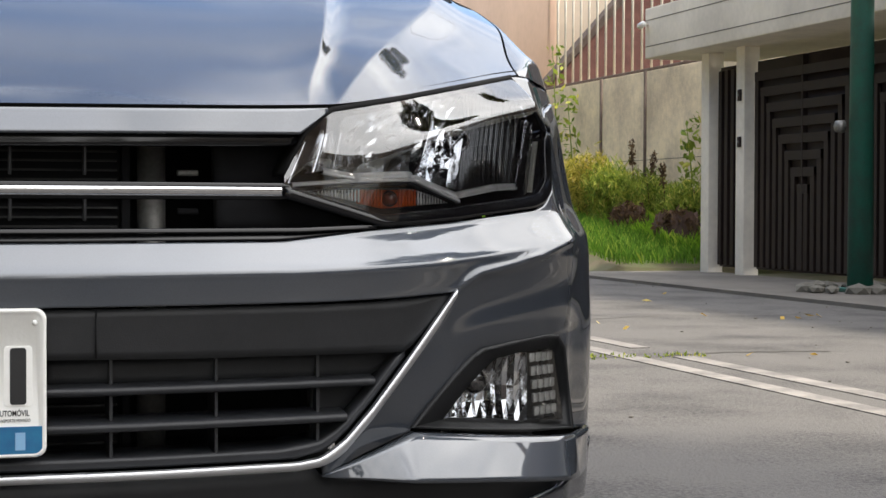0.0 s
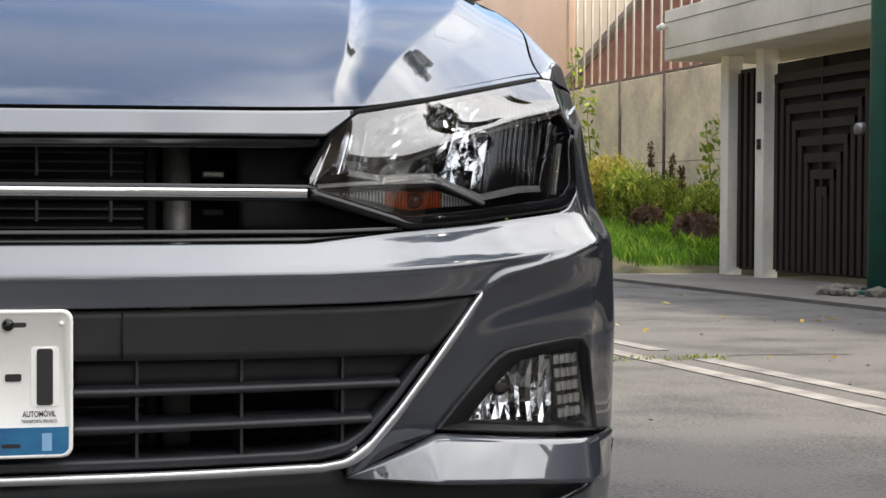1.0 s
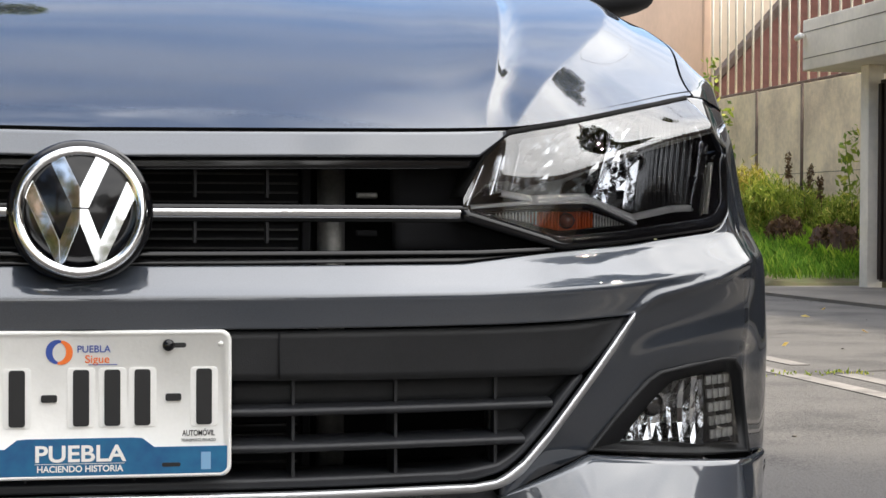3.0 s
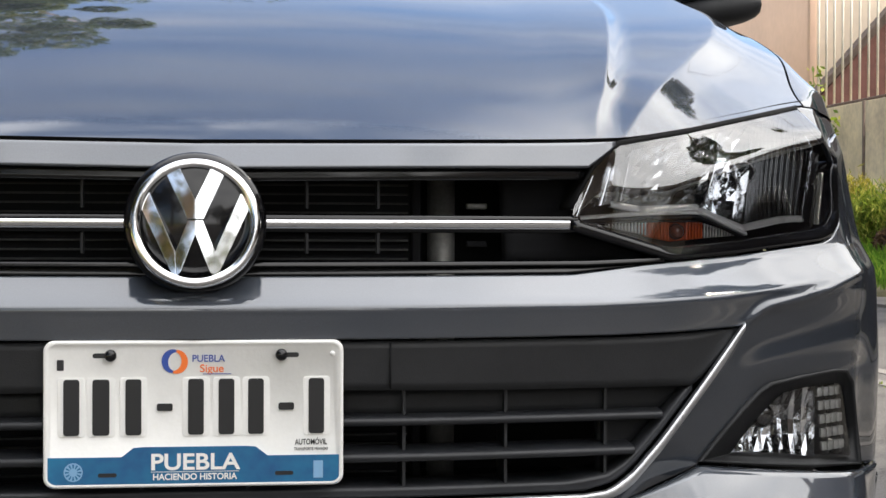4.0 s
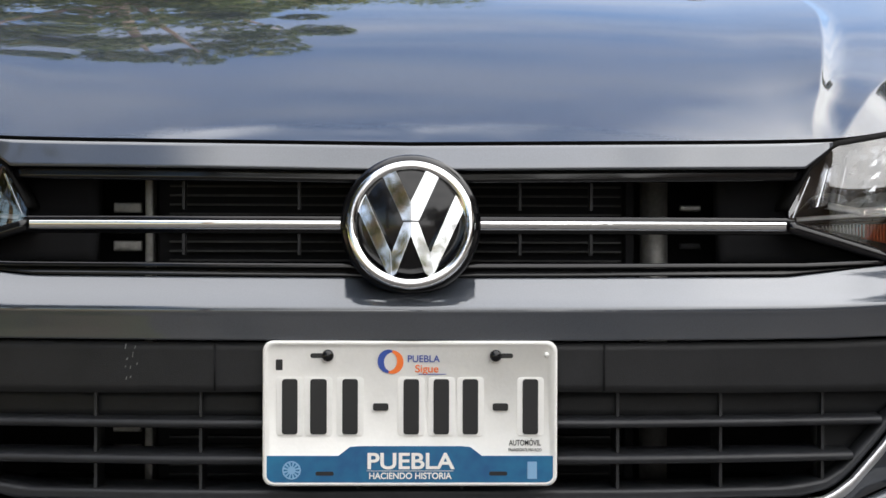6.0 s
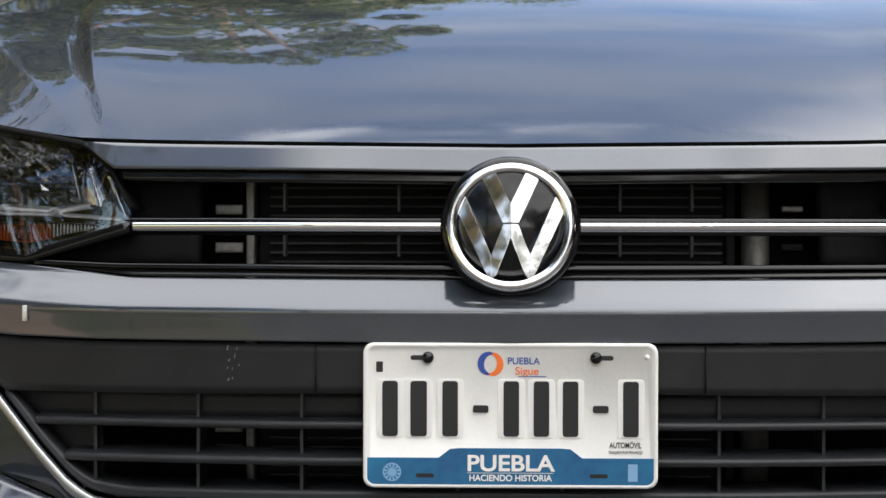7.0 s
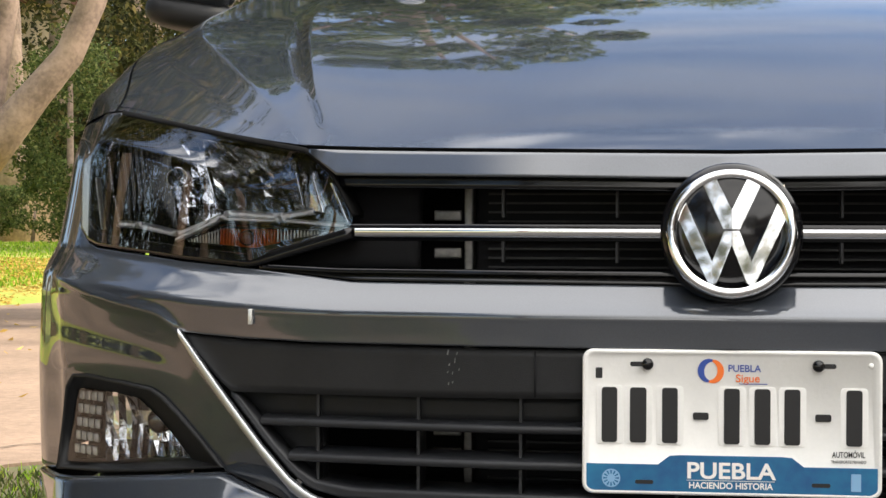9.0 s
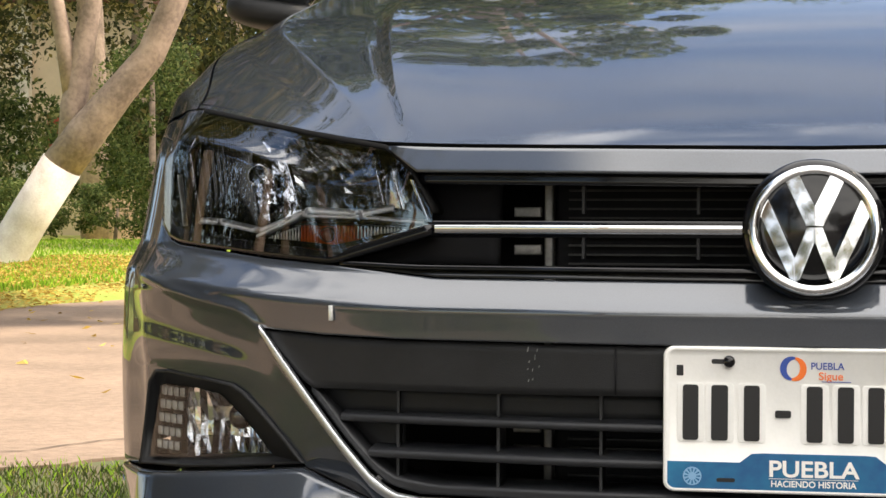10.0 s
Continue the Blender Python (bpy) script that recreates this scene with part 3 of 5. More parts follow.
def soft_step(t):
    t = max(0.0, min(1.0, t))
    return t * t * (3 - 2 * t)


xs_in = spaced(0.0, 0.614, 0.012)
xs_flank = spaced(0.452, 0.614, 0.006)
xs_out = spaced(0.614, 0.786, 0.006) + spaced(0.786, 0.818, 0.0016)[1:] + spaced(0.818, 0.884, 0.003)[1:]
bm = bmesh.new()


def levels(a, b, n):
    return [a + (b - a) * k / n for k in range(n + 1)]


grid([[(x, skin(x, z), z) for z in levels(PANEL_TOP(abs(x)), LEDGE_TOP(abs(x)), 40)] for x in mirrored(xs_in)], False, bm)
for s in (-1, 1):
    grid([[(s * a, flank(a, z), z) for z in levels(flank_low(a), TRIM(a) - 0.018, 24) + levels(TRIM(a) - 0.018, TRIM(a), 12)[1:]] for a in xs_flank], False, bm)
    grid([[(s * a, flank(a, z), z) for z in levels(flank_low(a), 0.564, 24) + levels(0.564, 0.582, 12)[1:] + levels(0.582, LEDGE_TOP(a), 40)[1:]] for a in xs_out], False, bm)
bmesh.ops.remove_doubles(bm, verts=bm.verts, dist=0.0008)
bmesh.ops.recalc_face_normals(bm, faces=bm.faces)
if sum(f.normal.y for f in bm.faces) > 0:
    bmesh.ops.reverse_faces(bm, faces=bm.faces)
rim_back(bm, 0.014)
bumper = part("bumper", bm, M_PAINT, car, "grey metallic painted front bumper")
for s in (-1, 1):
    bm = band([s * a for a in spaced(0.450, 0.78, 0.01) + spaced(0.78, 0.884, 0.0025)[1:]], both(LIP_LOW), both(LIP_TOP), -0.004, 8, 0.02,
              lambda x, z: skin(x, z) - 0.072 * max(0.0, (0.43 - z) / 0.08) * max(0.0, min(1.0, (abs(x) - 0.45) / 0.1)) * max(0.0, min(1.0, (0.87 - abs(x)) / 0.10)))
    part("lower_lip", bm, M_PAINT, bumper)

tag_y = skin(-0.522, 0.601)
part("tag", boxed((-0.5245, tag_y - 0.004, 0.5925), (-0.5195, tag_y + 0.004, 0.6095), 0.0006), M_CELL, bumper, "small pale grey sticker")

# black middle panel, lower grille frame and valance
bm = band(mirrored(spaced(0.0, 0.608, 0.012)), both(line((0, 0.521), (0.15, 0.521), (0.339, 0.518), (0.552, 0.516), (0.608, 0.573))), both(lambda a: PANEL_TOP(a) - 0.003), 0.006, 6, 0.01)
panel = part("centre_panel", bm, M_BLACK, car, "matt black textured bumper panel")
for s in (-1, 1):
    part("seam", boxed((s * 0.2025 - 0.0008, 0.013, 0.522), (s * 0.2025 + 0.0008, 0.02, 0.571)), M_DARK, panel)
M_SCUFF = material("pale_scuff", (0.14, 0.14, 0.14), 0.6, vary=0.3, scale=200.0)
rng_s = np.random.default_rng(5)
for k in range(9):
    x, z, w, h = -0.292 + rng_s.normal(0, 0.006), 0.547 + rng_s.normal(0, 0.011), rng_s.uniform(0.0006, 0.0016), rng_s.uniform(0.002, 0.006)
    part("scuff", grid([[(x, skin(x, z) + 0.0052, z), (x + w, skin(x, z) + 0.0052, z)], [(x + w * 0.8, skin(x, z) + 0.0052, z + h), (x + w * 1.6, skin(x, z) + 0.0052, z + h)]]), M_SCUFF, panel)
GRILLE_OUT = line((0.0, 0.408), (0.42, 0.404), (0.456, 0.412), (0.476, 0.427), (0.509, 0.462), (0.544, 0.504), (0.558, 0.520))
GRILLE_IN = line((0.0, 0.418), (0.403, 0.414), (0.449, 0.420), (0.469, 0.432), (0.496, 0.458), (0.523, 0.490), (0.546, 0.518))
bm = band(mirrored(spaced(0.0, 0.550, 0.010)), both(GRILLE_OUT), both(GRILLE_IN), 0.008, 3, 0.09)
part("lower_grille_frame", bm, M_SLAT, car)
bm = band(mirrored(spaced(0.0, 0.80, 0.012)), both(lambda a: 0.20), both(lambda a: TRIM(a) - 0.005 if a < 0.45 else LIP_LOW(a) - 0.002), 0.012, 10, 0.02)
part("valance", bm, M_BLACK, car, "black plastic lower valance")
for s in (-1, 1):
    bm = band([s * a for a in spaced(0.73, 0.880, 0.005)], both(line((0.73, 0.322), (0.88, 0.30))), both(line((0.73, 0.3245), (0.79, 0.334), (0.812, 0.350), (0.825, 0.372), (0.88, 0.38))), -0.012, 5, 0.03)
    part("corner_spoiler", bm, M_PAINT, car)
# bright trim line round the lower grille
pts = [(a, TRIM(a)) for a in spaced(0.0, 0.44, 0.02) + spaced(0.445, 0.614, 0.008)]
pts = [(-x, z) for x, z in reversed(pts[1:])] + pts
wide = [0.0052 + 0.0045 * soft_step((abs(x) - 0.44) / 0.03) * (1 - soft_step((abs(x) - 0.585) / 0.03)) for x, z in pts]
bm = grid([[(x, skin(x, z) + 0.004, z + 0.0042), (x, skin(x, z) - 0.0038, z + 0.0036), (x, skin(x, z) - 0.0050, z + 0.0022), (x, skin(x, z) - 0.0036, z - w), (x, skin(x, z) + 0.006, z - w - 0.0013)] for (x, z), w in zip(pts, wide)])
part("trim_strip", bm, M_SATIN, car, "thin bright trim line round the lower grille")
# slats and dividers
for z0, z1, half in ((0.4880, 0.484, 0.514), (0.4505, 0.446, 0.480)):
    rows = []
    for x in mirrored(spaced(0, half, 0.02)):
        z = z0 + (z1 - z0) * abs(x) / half
        y = PLAN(abs(x)) + 0.012
        rows.append([(x, y + 0.05, z + 0.009), (x, y + 0.004, z + 0.0048), (x, y, z + 0.0024), (x, y, z - 0.0022), (x, y + 0.004, z - 0.0044), (x, y + 0.05, z - 0.004)])
    part("slat", grid(rows), M_SLAT, car)
for x in (0.055, 0.220, 0.333, 0.449):
    for s in (-1, 1):
        y = PLAN(x) + 0.03
        bm = bmesh.new()
        box(bm, (s * x - 0.0016, y, 0.411), (s * x + 0.0016, y + 0.05, 0.52))
        part("divider", bm, M_SLAT, car, smooth=False)
for s in (-1, 1):
    bm = band([s * a for a in spaced(0.15, 0.548, 0.012)], both(line((0.15, 0.492), (0.515, 0.487), (0.548, 0.517))), both(lambda a: 0.5185), 0.035, 3, 0.02)
    part("grille_backing", bm, M_BLACK, car)
    bm = band([s * a for a in spaced(0.446, 0.520, 0.012)], both(line((0.446, 0.42), (0.47, 0.436), (0.50, 0.466), (0.52, 0.486))), both(line((0.446, 0.488), (0.52, 0.487))), 0.045, 3, 0.02)
    part("grille_blank", bm, M_BLACK, car)

# upper grille: strip, gloss frame, bar, recess
bm = band(mirrored(spaced(0, 0.466, 0.012)), both(line((0, 0.7515), (0.43, 0.7575), (0.466, 0.784))), both(lambda a: HOOD_Z(a) - 0.0048), 0.0, 8, 0.015,
          lambda x, z: PLAN(abs(x)) + 0.036 + max(0.0, z - 0.752) * 0.50)
part("hood_strip", bm, M_PAINT, car, "painted strip over the upper grille")
part("hood_gap", grid([[(x, skin(x, HOOD_Z(abs(x))) + 0.012, HOOD_Z(abs(x)) - 0.010), (x, skin(x, HOOD_Z(abs(x))) + 0.014, HOOD_Z(abs(x)) + 0.006)] for x in mirrored(spaced(0, 0.80, 0.02))]), M_DARK, car)
GB_TOP = line((0, 0.6535), (0.43, 0.6545), (0.531, 0.6585))
for low, top, off in ((lambda a: GRILLE_TOP(a) - 0.010, lambda a: GRILLE_TOP(a) + 0.002, 0.006), (lambda a: LEDGE_TOP(a) + 0.0015, lambda a: GB_TOP(a) - 0.0055, 0.004), (lambda a: GB_TOP(a) - 0.0045, GB_TOP, -0.001)):
    bm = band(mirrored(spaced(0, 0.43 if off > 0.005 else 0.522, 0.012)), both(low), both(top), off, 3, 0.05)
    part("grille_frame", bm, M_GLOSSBLACK, car)
for s in (-1, 1):
    rows = []
    for a in spaced(0.058, 0.408, 0.012):
        y, z = PLAN(a) + 0.036, 0.6943
        rows.append([(s * a, y + 0.014, z + 0.0060), (s * a, y + 0.002, z + 0.0052), (s * a, y, z + 0.0020), (s * a, y + 0.0015, z - 0.0010), (s * a, y + 0.002, z - 0.0048), (s * a, y + 0.014, z - 0.0056)])
    bm = grid(rows)
    bmesh.ops.recalc_face_normals(bm, faces=bm.faces)
    part("grille_bar", bm, M_CHROME, car, "chrome bar across the upper grille")
    part("bar_carrier", grid([[(s * a, PLAN(a) + 0.042, 0.7035), (s * a, PLAN(a) + 0.040, 0.7015), (s * a, PLAN(a) + 0.046, 0.686), (s * a, PLAN(a) + 0.06, 0.685)] for a in spaced(0.05, 0.418, 0.012)]), M_GLOSSBLACK, car)
    # blanked ends of the upper grille beside the lamp
    bm = band([s * a for a in spaced(0.345, 0.425, 0.0125)], both(lambda a: 0.702), both(lambda a: 0.75), 0.07, 3, 0.03)
    part("grille_blank", bm, M_DARK, car)
    bm = band([s * a for a in spaced(0.345, 0.515, 0.0125)], both(lambda a: 0.655), both(lambda a: min(0.690, 0.690 - max(0, a - 0.411) * 0.27)), 0.06, 3, 0.03)
    part("grille_blank", bm, M_DARK, car)

# behind the grille
part("bay_wall", boxed((-0.56, 0.30, 0.39), (0.56, 0.32, 0.77)), M_DARK, car)
part("bay_top", boxed((-0.40, 0.10, 0.766), (0.40, 0.32, 0.776)), M_DARK, car)
part("bay_floor", boxed((-0.44, 0.10, 0.39), (0.44, 0.32, 0.40)), M_DARK, car)
for s in (-1, 1):
    part("bay_side", boxed((s * 0.55 - 0.01, 0.16, 0.40), (s * 0.55 + 0.01, 0.32, 0.66)), M_DARK, car)
radiator = part("radiator", boxed((-0.285, 0.19, 0.395), (0.255, 0.22, 0.762), 0.004), M_DARK, car, "dark radiator with horizontal fins")
bm = bmesh.new()
z = 0.402
while z < 0.758:
    box(bm, (-0.270, 0.178, z), (0.240, 0.188, z + 0.0022))
    z += 0.0105
fins = part("fin", bm, M_ALU, radiator, smooth=False)
tagged(fins, kind="stuff")
for x, m in ((-0.292, M_STEEL), (0.249, M_DARK)):
    part("end_tank", boxed((x - 0.005, 0.172, 0.395), (x + 0.005, 0.20, 0.762), 0.002), m, radiator)
part("pipe", tube([(0.279, 0.19, 0.395), (0.279, 0.19, 0.762)], 0.016, 16), M_STEEL, radiator)
for zz in (0.716, 0.673, 0.470, 0.438):
    if zz > 0.6:
        part("bracket", boxed((0.306, 0.17, zz - 0.004), (0.330, 0.18, zz + 0.003), 0.002), M_STEEL if zz > 0.7 else M_DARK, radiator)
    part("bracket", boxed((-0.332, 0.17, zz - 0.008), (-0.300, 0.18, zz + (0.004 if zz > 0.6 else 0.010)), 0.002), M_STEEL, radiator)
for x in (-0.2475, -0.1215, 0.1215, 0.2):
    for z0, z1 in ((0.712, 0.742), (0.662, 0.686)):
        part("clip", boxed((x - 0.0015, 0.12, z0), (x + 0.0015, 0.135, z1)), M_SLAT, radiator, smooth=False)

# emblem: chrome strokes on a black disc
emblem = part("emblem", tube([(0, 0.040, 0.6945), (0, 0.012, 0.6945), (0, 0.006, 0.6945)], [0.0730, 0.0730, 0.067], 64), M_GLOSSBLACK, car, "round chrome emblem on a gloss black disc")
rows = []
for k in range(72):
    a = k * math.tau / 72
    rows.append([(r * math.sin(a), y, 0.6945 + r * math.cos(a)) for r, y in ((0.0672, 0.007), (0.0670, 0.001), (0.0655, -0.0034), (0.0628, -0.0050), (0.0582, -0.0046), (0.0563, -0.0014), (0.0557, 0.006))])
rows.append(rows[0])
LEAN = Matrix.Translation((0, 0.004, 0.6945)) @ Matrix.Rotation(radians(-7), 4, "X") @ Matrix.Translation((0, -0.004, -0.6945))
bm = grid(rows)
bmesh.ops.transform(bm, matrix=LEAN, verts=bm.verts)
part("ring", bm, M_CHROME, emblem, "chrome ring")


ARMS = (
    [(0.0300, 0.0515), (0.0158, 0.0560), (0.0002, 0.0234), (0.0002, 0.0035), (0.0082, 0.0035)],
    [(0.0076, 0.0018), (0.0002, 0.0018), (0.0002, -0.0129), (0.0146, -0.0503), (0.0187, -0.0545), (0.0199, -0.0298)],
    [(0.0201, -0.0298), (0.0189, -0.0545), (0.0235, -0.0525), (0.0565, 0.0190), (0.0480, 0.0345)],
)
for s in (-1, 1):
    for arm in ARMS:
        bm = prism([(s * x, z) for x, z in arm], 0.010, m=Matrix.Translation((0, -0.0055, 0.6945)), bevel=0.0007)
        for v in bm.verts:
            v.co.y += 0.13 * abs(v.co.x)
        bmesh.ops.transform(bm, matrix=LEAN, verts=bm.verts)
        part("stroke", bm, M_CHROME, emblem, smooth=False)

# hood: a height field with a dome, a valley and a shoulder on either side
H_KNOTS = [(0.05, 0.774), (0.075, 0.786), (0.15, 0.823), (0.30, 0.890), (0.45, 0.946), (0.60, 0.992), (0.80, 1.044), (1.0, 1.090), (1.25, 1.148)]
H_MID = np.poly1d(np.polyfit([p[0] for p in H_KNOTS], [p[1] for p in H_KNOTS], 4))
C_DOME = curve([(0.05, 0.430), (0.15, 0.452), (0.27, 0.490), (0.43, 0.532), (0.60, 0.569), (0.72, 0.590), (1.1, 0.62)])
C_SHOULDER = curve([(0.05, 0.44), (0.15, 0.491), (0.30, 0.570), (0.46, 0.652), (0.60, 0.720), (0.70, 0.752), (0.85, 0.775), (1.1, 0.775)])
C_SINK = curve([(0.05, 0.0), (0.15, 0.006), (0.30, 0.020), (0.46, 0.033), (0.8, 0.030), (1.25, 0.012)])


C_FALL = curve([(0.05, 0.10), (0.15, 0.17), (0.30, 0.30), (0.45, 0.41), (0.60, 0.50), (0.80, 0.57), (1.1, 0.58)])


def hood_raw(a, y):
    z = H_MID(y) - 0.012 * min(a / 0.45, 1.0) ** 2
    t = max(0.0, min(1.0, (a - C_DOME(y)) / 0.038))
    z -= C_SINK(y) * 0.48 * (1 - (1 - t) ** 3)
    e = a - C_SHOULDER(y)
    w = 0.003
    if e > -w:
        run = (e + w) ** 2 / (4 * w) if e < w else e
        z -= C_FALL(y) * (run if run < 0.05 else 0.05 + (run - 0.05) * 0.72)
    return z


def hood_point(a, v):
    zf = HOOD_Z(a)
    yf = skin(a, zf)
    y = yf + (1.22 - yf) * (v ** 1.5)
    x = a * (1 + 0.095 * soft_step((y - 0.36) / 0.40) * (a / 0.78) ** 3)
    fix = (zf - hood_raw(a, yf)) * math.exp(-((y - yf) / 0.20) ** 2)
    return x, y, hood_raw(x, y) + fix


def crossing(line_of, v):
    """The column at which a crease crosses the row v."""
    lo, hi = 0.30, 0.776
    for _ in range(26):
        mid = (lo + hi) / 2
        x, y, z = hood_point(mid, v)
        lo, hi = (mid, hi) if x < line_of(y) else (lo, mid)
    return lo


rows = []
for k in range(91):
    v = k / 90
    d, h = crossing(C_DOME, v), crossing(C_SHOULDER, v)
    h = max(h, d + 0.012)
    cols = [d * m / 22 for m in range(22)] + [d - 0.004, d - 0.0012, d + 0.0012] + [d + 0.0012 + (h - 0.006 - d) * (m / 9) ** 1.3 for m in range(1, 9)] + [h - 0.0045, h - 0.0015, h + 0.0015, h + 0.0045]
    cols += [h + 0.0045 + (0.777 - h - 0.0045) * m / 12 for m in range(1, 13)]
    half = [hood_point(c, v) for c in cols]
    rows.append([(-x, y, z) for x, y, z in reversed(half[1:])] + half)
bm = grid(rows)
bmesh.ops.recalc_face_normals(bm, faces=bm.faces)
if sum(f.normal.z for f in bm.faces) < 0:
    bmesh.ops.reverse_faces(bm, faces=bm.faces)
front_edge = rows[0]
hood = part("hood", bm, M_PAINT, car, "creased grey metallic hood reflecting sky and trees")

# the lip under the hood is coloured black to give the gap's shade
part("hood_edge", grid([[(x, y + 0.0006, z - 0.0004) for x, y, z in front_edge], [(x, y + 0.004, z - 0.005) for x, y, z in front_edge], [(x, y + 0.03, z - 0.006) for x, y, z in front_edge]]), M_RUBBER, hood, "folded edge of the hood, blackened for the shade in the gap")

# fenders: from the hood's edge over the shoulder and down the side
for s in (-1, 1):
    rows = []
    for k in range(31):
        x0, y0, z0 = hood_point(0.777, k / 30)
        x0, x1 = x0 + 0.0035, 0.881
        row = []
        for j in range(15):
            t = j / 14 * math.pi / 2
            x, z = x0 + (x1 - x0) * math.sin(t), 0.829 + (z0 - 0.001 - 0.829) * math.cos(t)
            row.append((s * x, max(y0 + 0.02 * math.sin(t), skin(x, z)), z))
        for z in (0.76, 0.70, 0.66):
            row.append((s * x1, max(y0 + 0.02, 0.90), z))
        rows.append(row)
    bm = grid(rows)
    bmesh.ops.recalc_face_normals(bm, faces=bm.faces)
    part("fender", bm, M_PAINT, car)

# headlamps
def lens_material(name, ior):
    """Clear plastic: it lets light through and mirrors by its index."""
    m = bpy.data.materials.new(name)
    m.use_nodes = True
    n, l = m.node_tree.nodes, m.node_tree.links
    n.clear()
    out, clear, gloss, mix, edge = (n.new(k) for k in ("ShaderNodeOutputMaterial", "ShaderNodeBsdfTransparent", "ShaderNodeBsdfGlossy", "ShaderNodeMixShader", "ShaderNodeFresnel"))
    clear.inputs[0].default_value, gloss.inputs["Roughness"].default_value, edge.inputs[0].default_value = (0.95, 0.96, 0.97, 1), 0.012, ior
    l.new(edge.outputs[0], mix.inputs[0])
    l.new(clear.outputs[0], mix.inputs[1])
    l.new(gloss.outputs[0], mix.inputs[2])
    l.new(mix.outputs[0], out.inputs[0])
    return m


M_LENS = lens_material("clear_lens", 2.5)
M_FOGLENS = lens_material("clear_fog_lens", 1.45)


def lens_face(x, z):
    """The lens stands upright below and folds back towards the hood above."""
    a = abs(x)
    lo_z, hi_z = LAMP_LOW(a), LAMP_TOP(a)
    m = max(0.0, min(1.0, (z - lo_z) / max(hi_z - lo_z, 0.01)))
    y0, y1 = skin(x, lo_z), skin(x, hi_z)
    knee = 0.58 + 0.20 * soft_step((a - 0.45) / 0.27)
    lean = 0.2 + 0.4 * (1 - soft_step((a - 0.45) / 0.15))
    fold = lean * m + (1 - lean) * (max(0.0, m - knee + 0.05) ** 2 / 0.2 if m < knee + 0.05 else m - knee) / (1 - knee)
    return y0 + (y1 - y0) * fold - 0.002 * soft_step((a - 0.5) / 0.1) * math.sin(math.pi * m)


LX = spaced(0.412, 0.76, 0.0087) + spaced(0.76, 0.8145, 0.0032)[1:]
for s in (-1, 1):
    lamp = part("headlamp", band([s * a for a in spaced(0.408, 0.8145, 0.008)], both(lambda a: LAMP_LOW(a) + 0.0), both(LAMP_TOP), 0.085, 6, 0.02), M_BEZEL, car, "headlamp with chrome reflector and amber indicator")
    # dark border round the lens
    part("border", band([s * a for a in LX], both(lambda a: LAMP_LOW(a) - 0.001), both(lambda a: LAMP_LOW(a) + 0.011), -0.002, 2, 0.085), M_GLOSSBLACK, lamp)
    part("border_line", band([s * a for a in LX if a < 0.775], both(lambda a: LAMP_LOW(a) + 0.0112), both(lambda a: LAMP_LOW(a) + 0.0132), 0.004, 1, 0.004), M_REFLECT, lamp)
    part("gasket", band([s * a for a in LX if a < 0.768], both(lambda a: LAMP_TOP(a) - 0.001), both(lambda a: LAMP_TOP(a) + 0.0055), 0.000, 2, 0.085), M_RUBBER, lamp)
    part("fender_corner", band([s * a for a in spaced(0.7655, 0.8145, 0.0035) + spaced(0.8145, 0.878, 0.004)[1:]], both(lambda a: LAMP_TOP(a) + 0.001 if a < 0.8145 else LEDGE_TOP(a) + 0.002), both(line((0.7655, 0.8475), (0.79, 0.850), (0.858, 0.838), (0.878, 0.832))), 0.001, 8, 0.02), M_PAINT, car)
    lens = part("lens", band([s * a for a in LX], both(lambda a: LAMP_LOW(a) + 0.001), both(lambda a: LAMP_TOP(a) - 0.001), -0.001, 24, 0.0, lens_face), M_LENS, lamp, "clear plastic lens")
    lens.visible_shadow = False

    def shell(left, right, low, depth, back, nu=28, nv=18, flutes=0, deep=0.0, lean=0.0):
        """A hollow mirror between two slanting edges, each given as (x at its foot, x at its head)."""
        rows = []
        for i in range(nu + 1):
            u = i / nu
            row = []
            for k in range(nv + 1):
                v = k / nv
                x = (left[0] + (right[0] - left[0]) * u) * (1 - v) + (left[1] + (right[1] - left[1]) * u) * v
                top = LAMP_TOP(x) - 0.008
                z = low(x) + (top - low(x)) * v
                y = skin(x, z) + back + depth * (1 - (2 * u - 1) ** 2) * (1 - lean * (2 * v - 1) ** 2)
                if flutes:
                    y += deep * math.cos(u * flutes * math.tau)
                row.append((s * x, max(y, lens_face(x, z) + 0.010), z))
            rows.append(row)
        return grid(rows)

    def facets(left, right, low, depth, back, nu, nv, seed, rough):
        """A hollow mirror cut into flat facets."""
        rng = np.random.default_rng(seed)
        rows = []
        for i in range(nu + 1):
            u = i / nu
            row = []
            for k in range(nv + 1):
                v = k / nv
                x = (left[0] + (right[0] - left[0]) * u) * (1 - v) + (left[1] + (right[1] - left[1]) * u) * v
                z = low(x) + (LAMP_TOP(x) - 0.008 - low(x)) * v
                y = skin(x, z) + back + depth * (1 - (2 * u - 1) ** 2) * (1 - 0.55 * (2 * v - 1) ** 2) + rng.normal(0, rough)
                row.append((s * x, max(y, lens_face(x, z) + 0.012), z))
            rows.append(row)
        return grid(rows)

    y_o = skin(0.655, 0.759) + 0.035
    # main beam chamber, dipped beam bowl with its fluted outer half
    part("side_reflector", shell((0.432, 0.463), (0.471, 0.484), line((0.43, 0.712), (0.48, 0.722)), 0.018, 0.022, 10, 10), M_REFLECT, lamp)
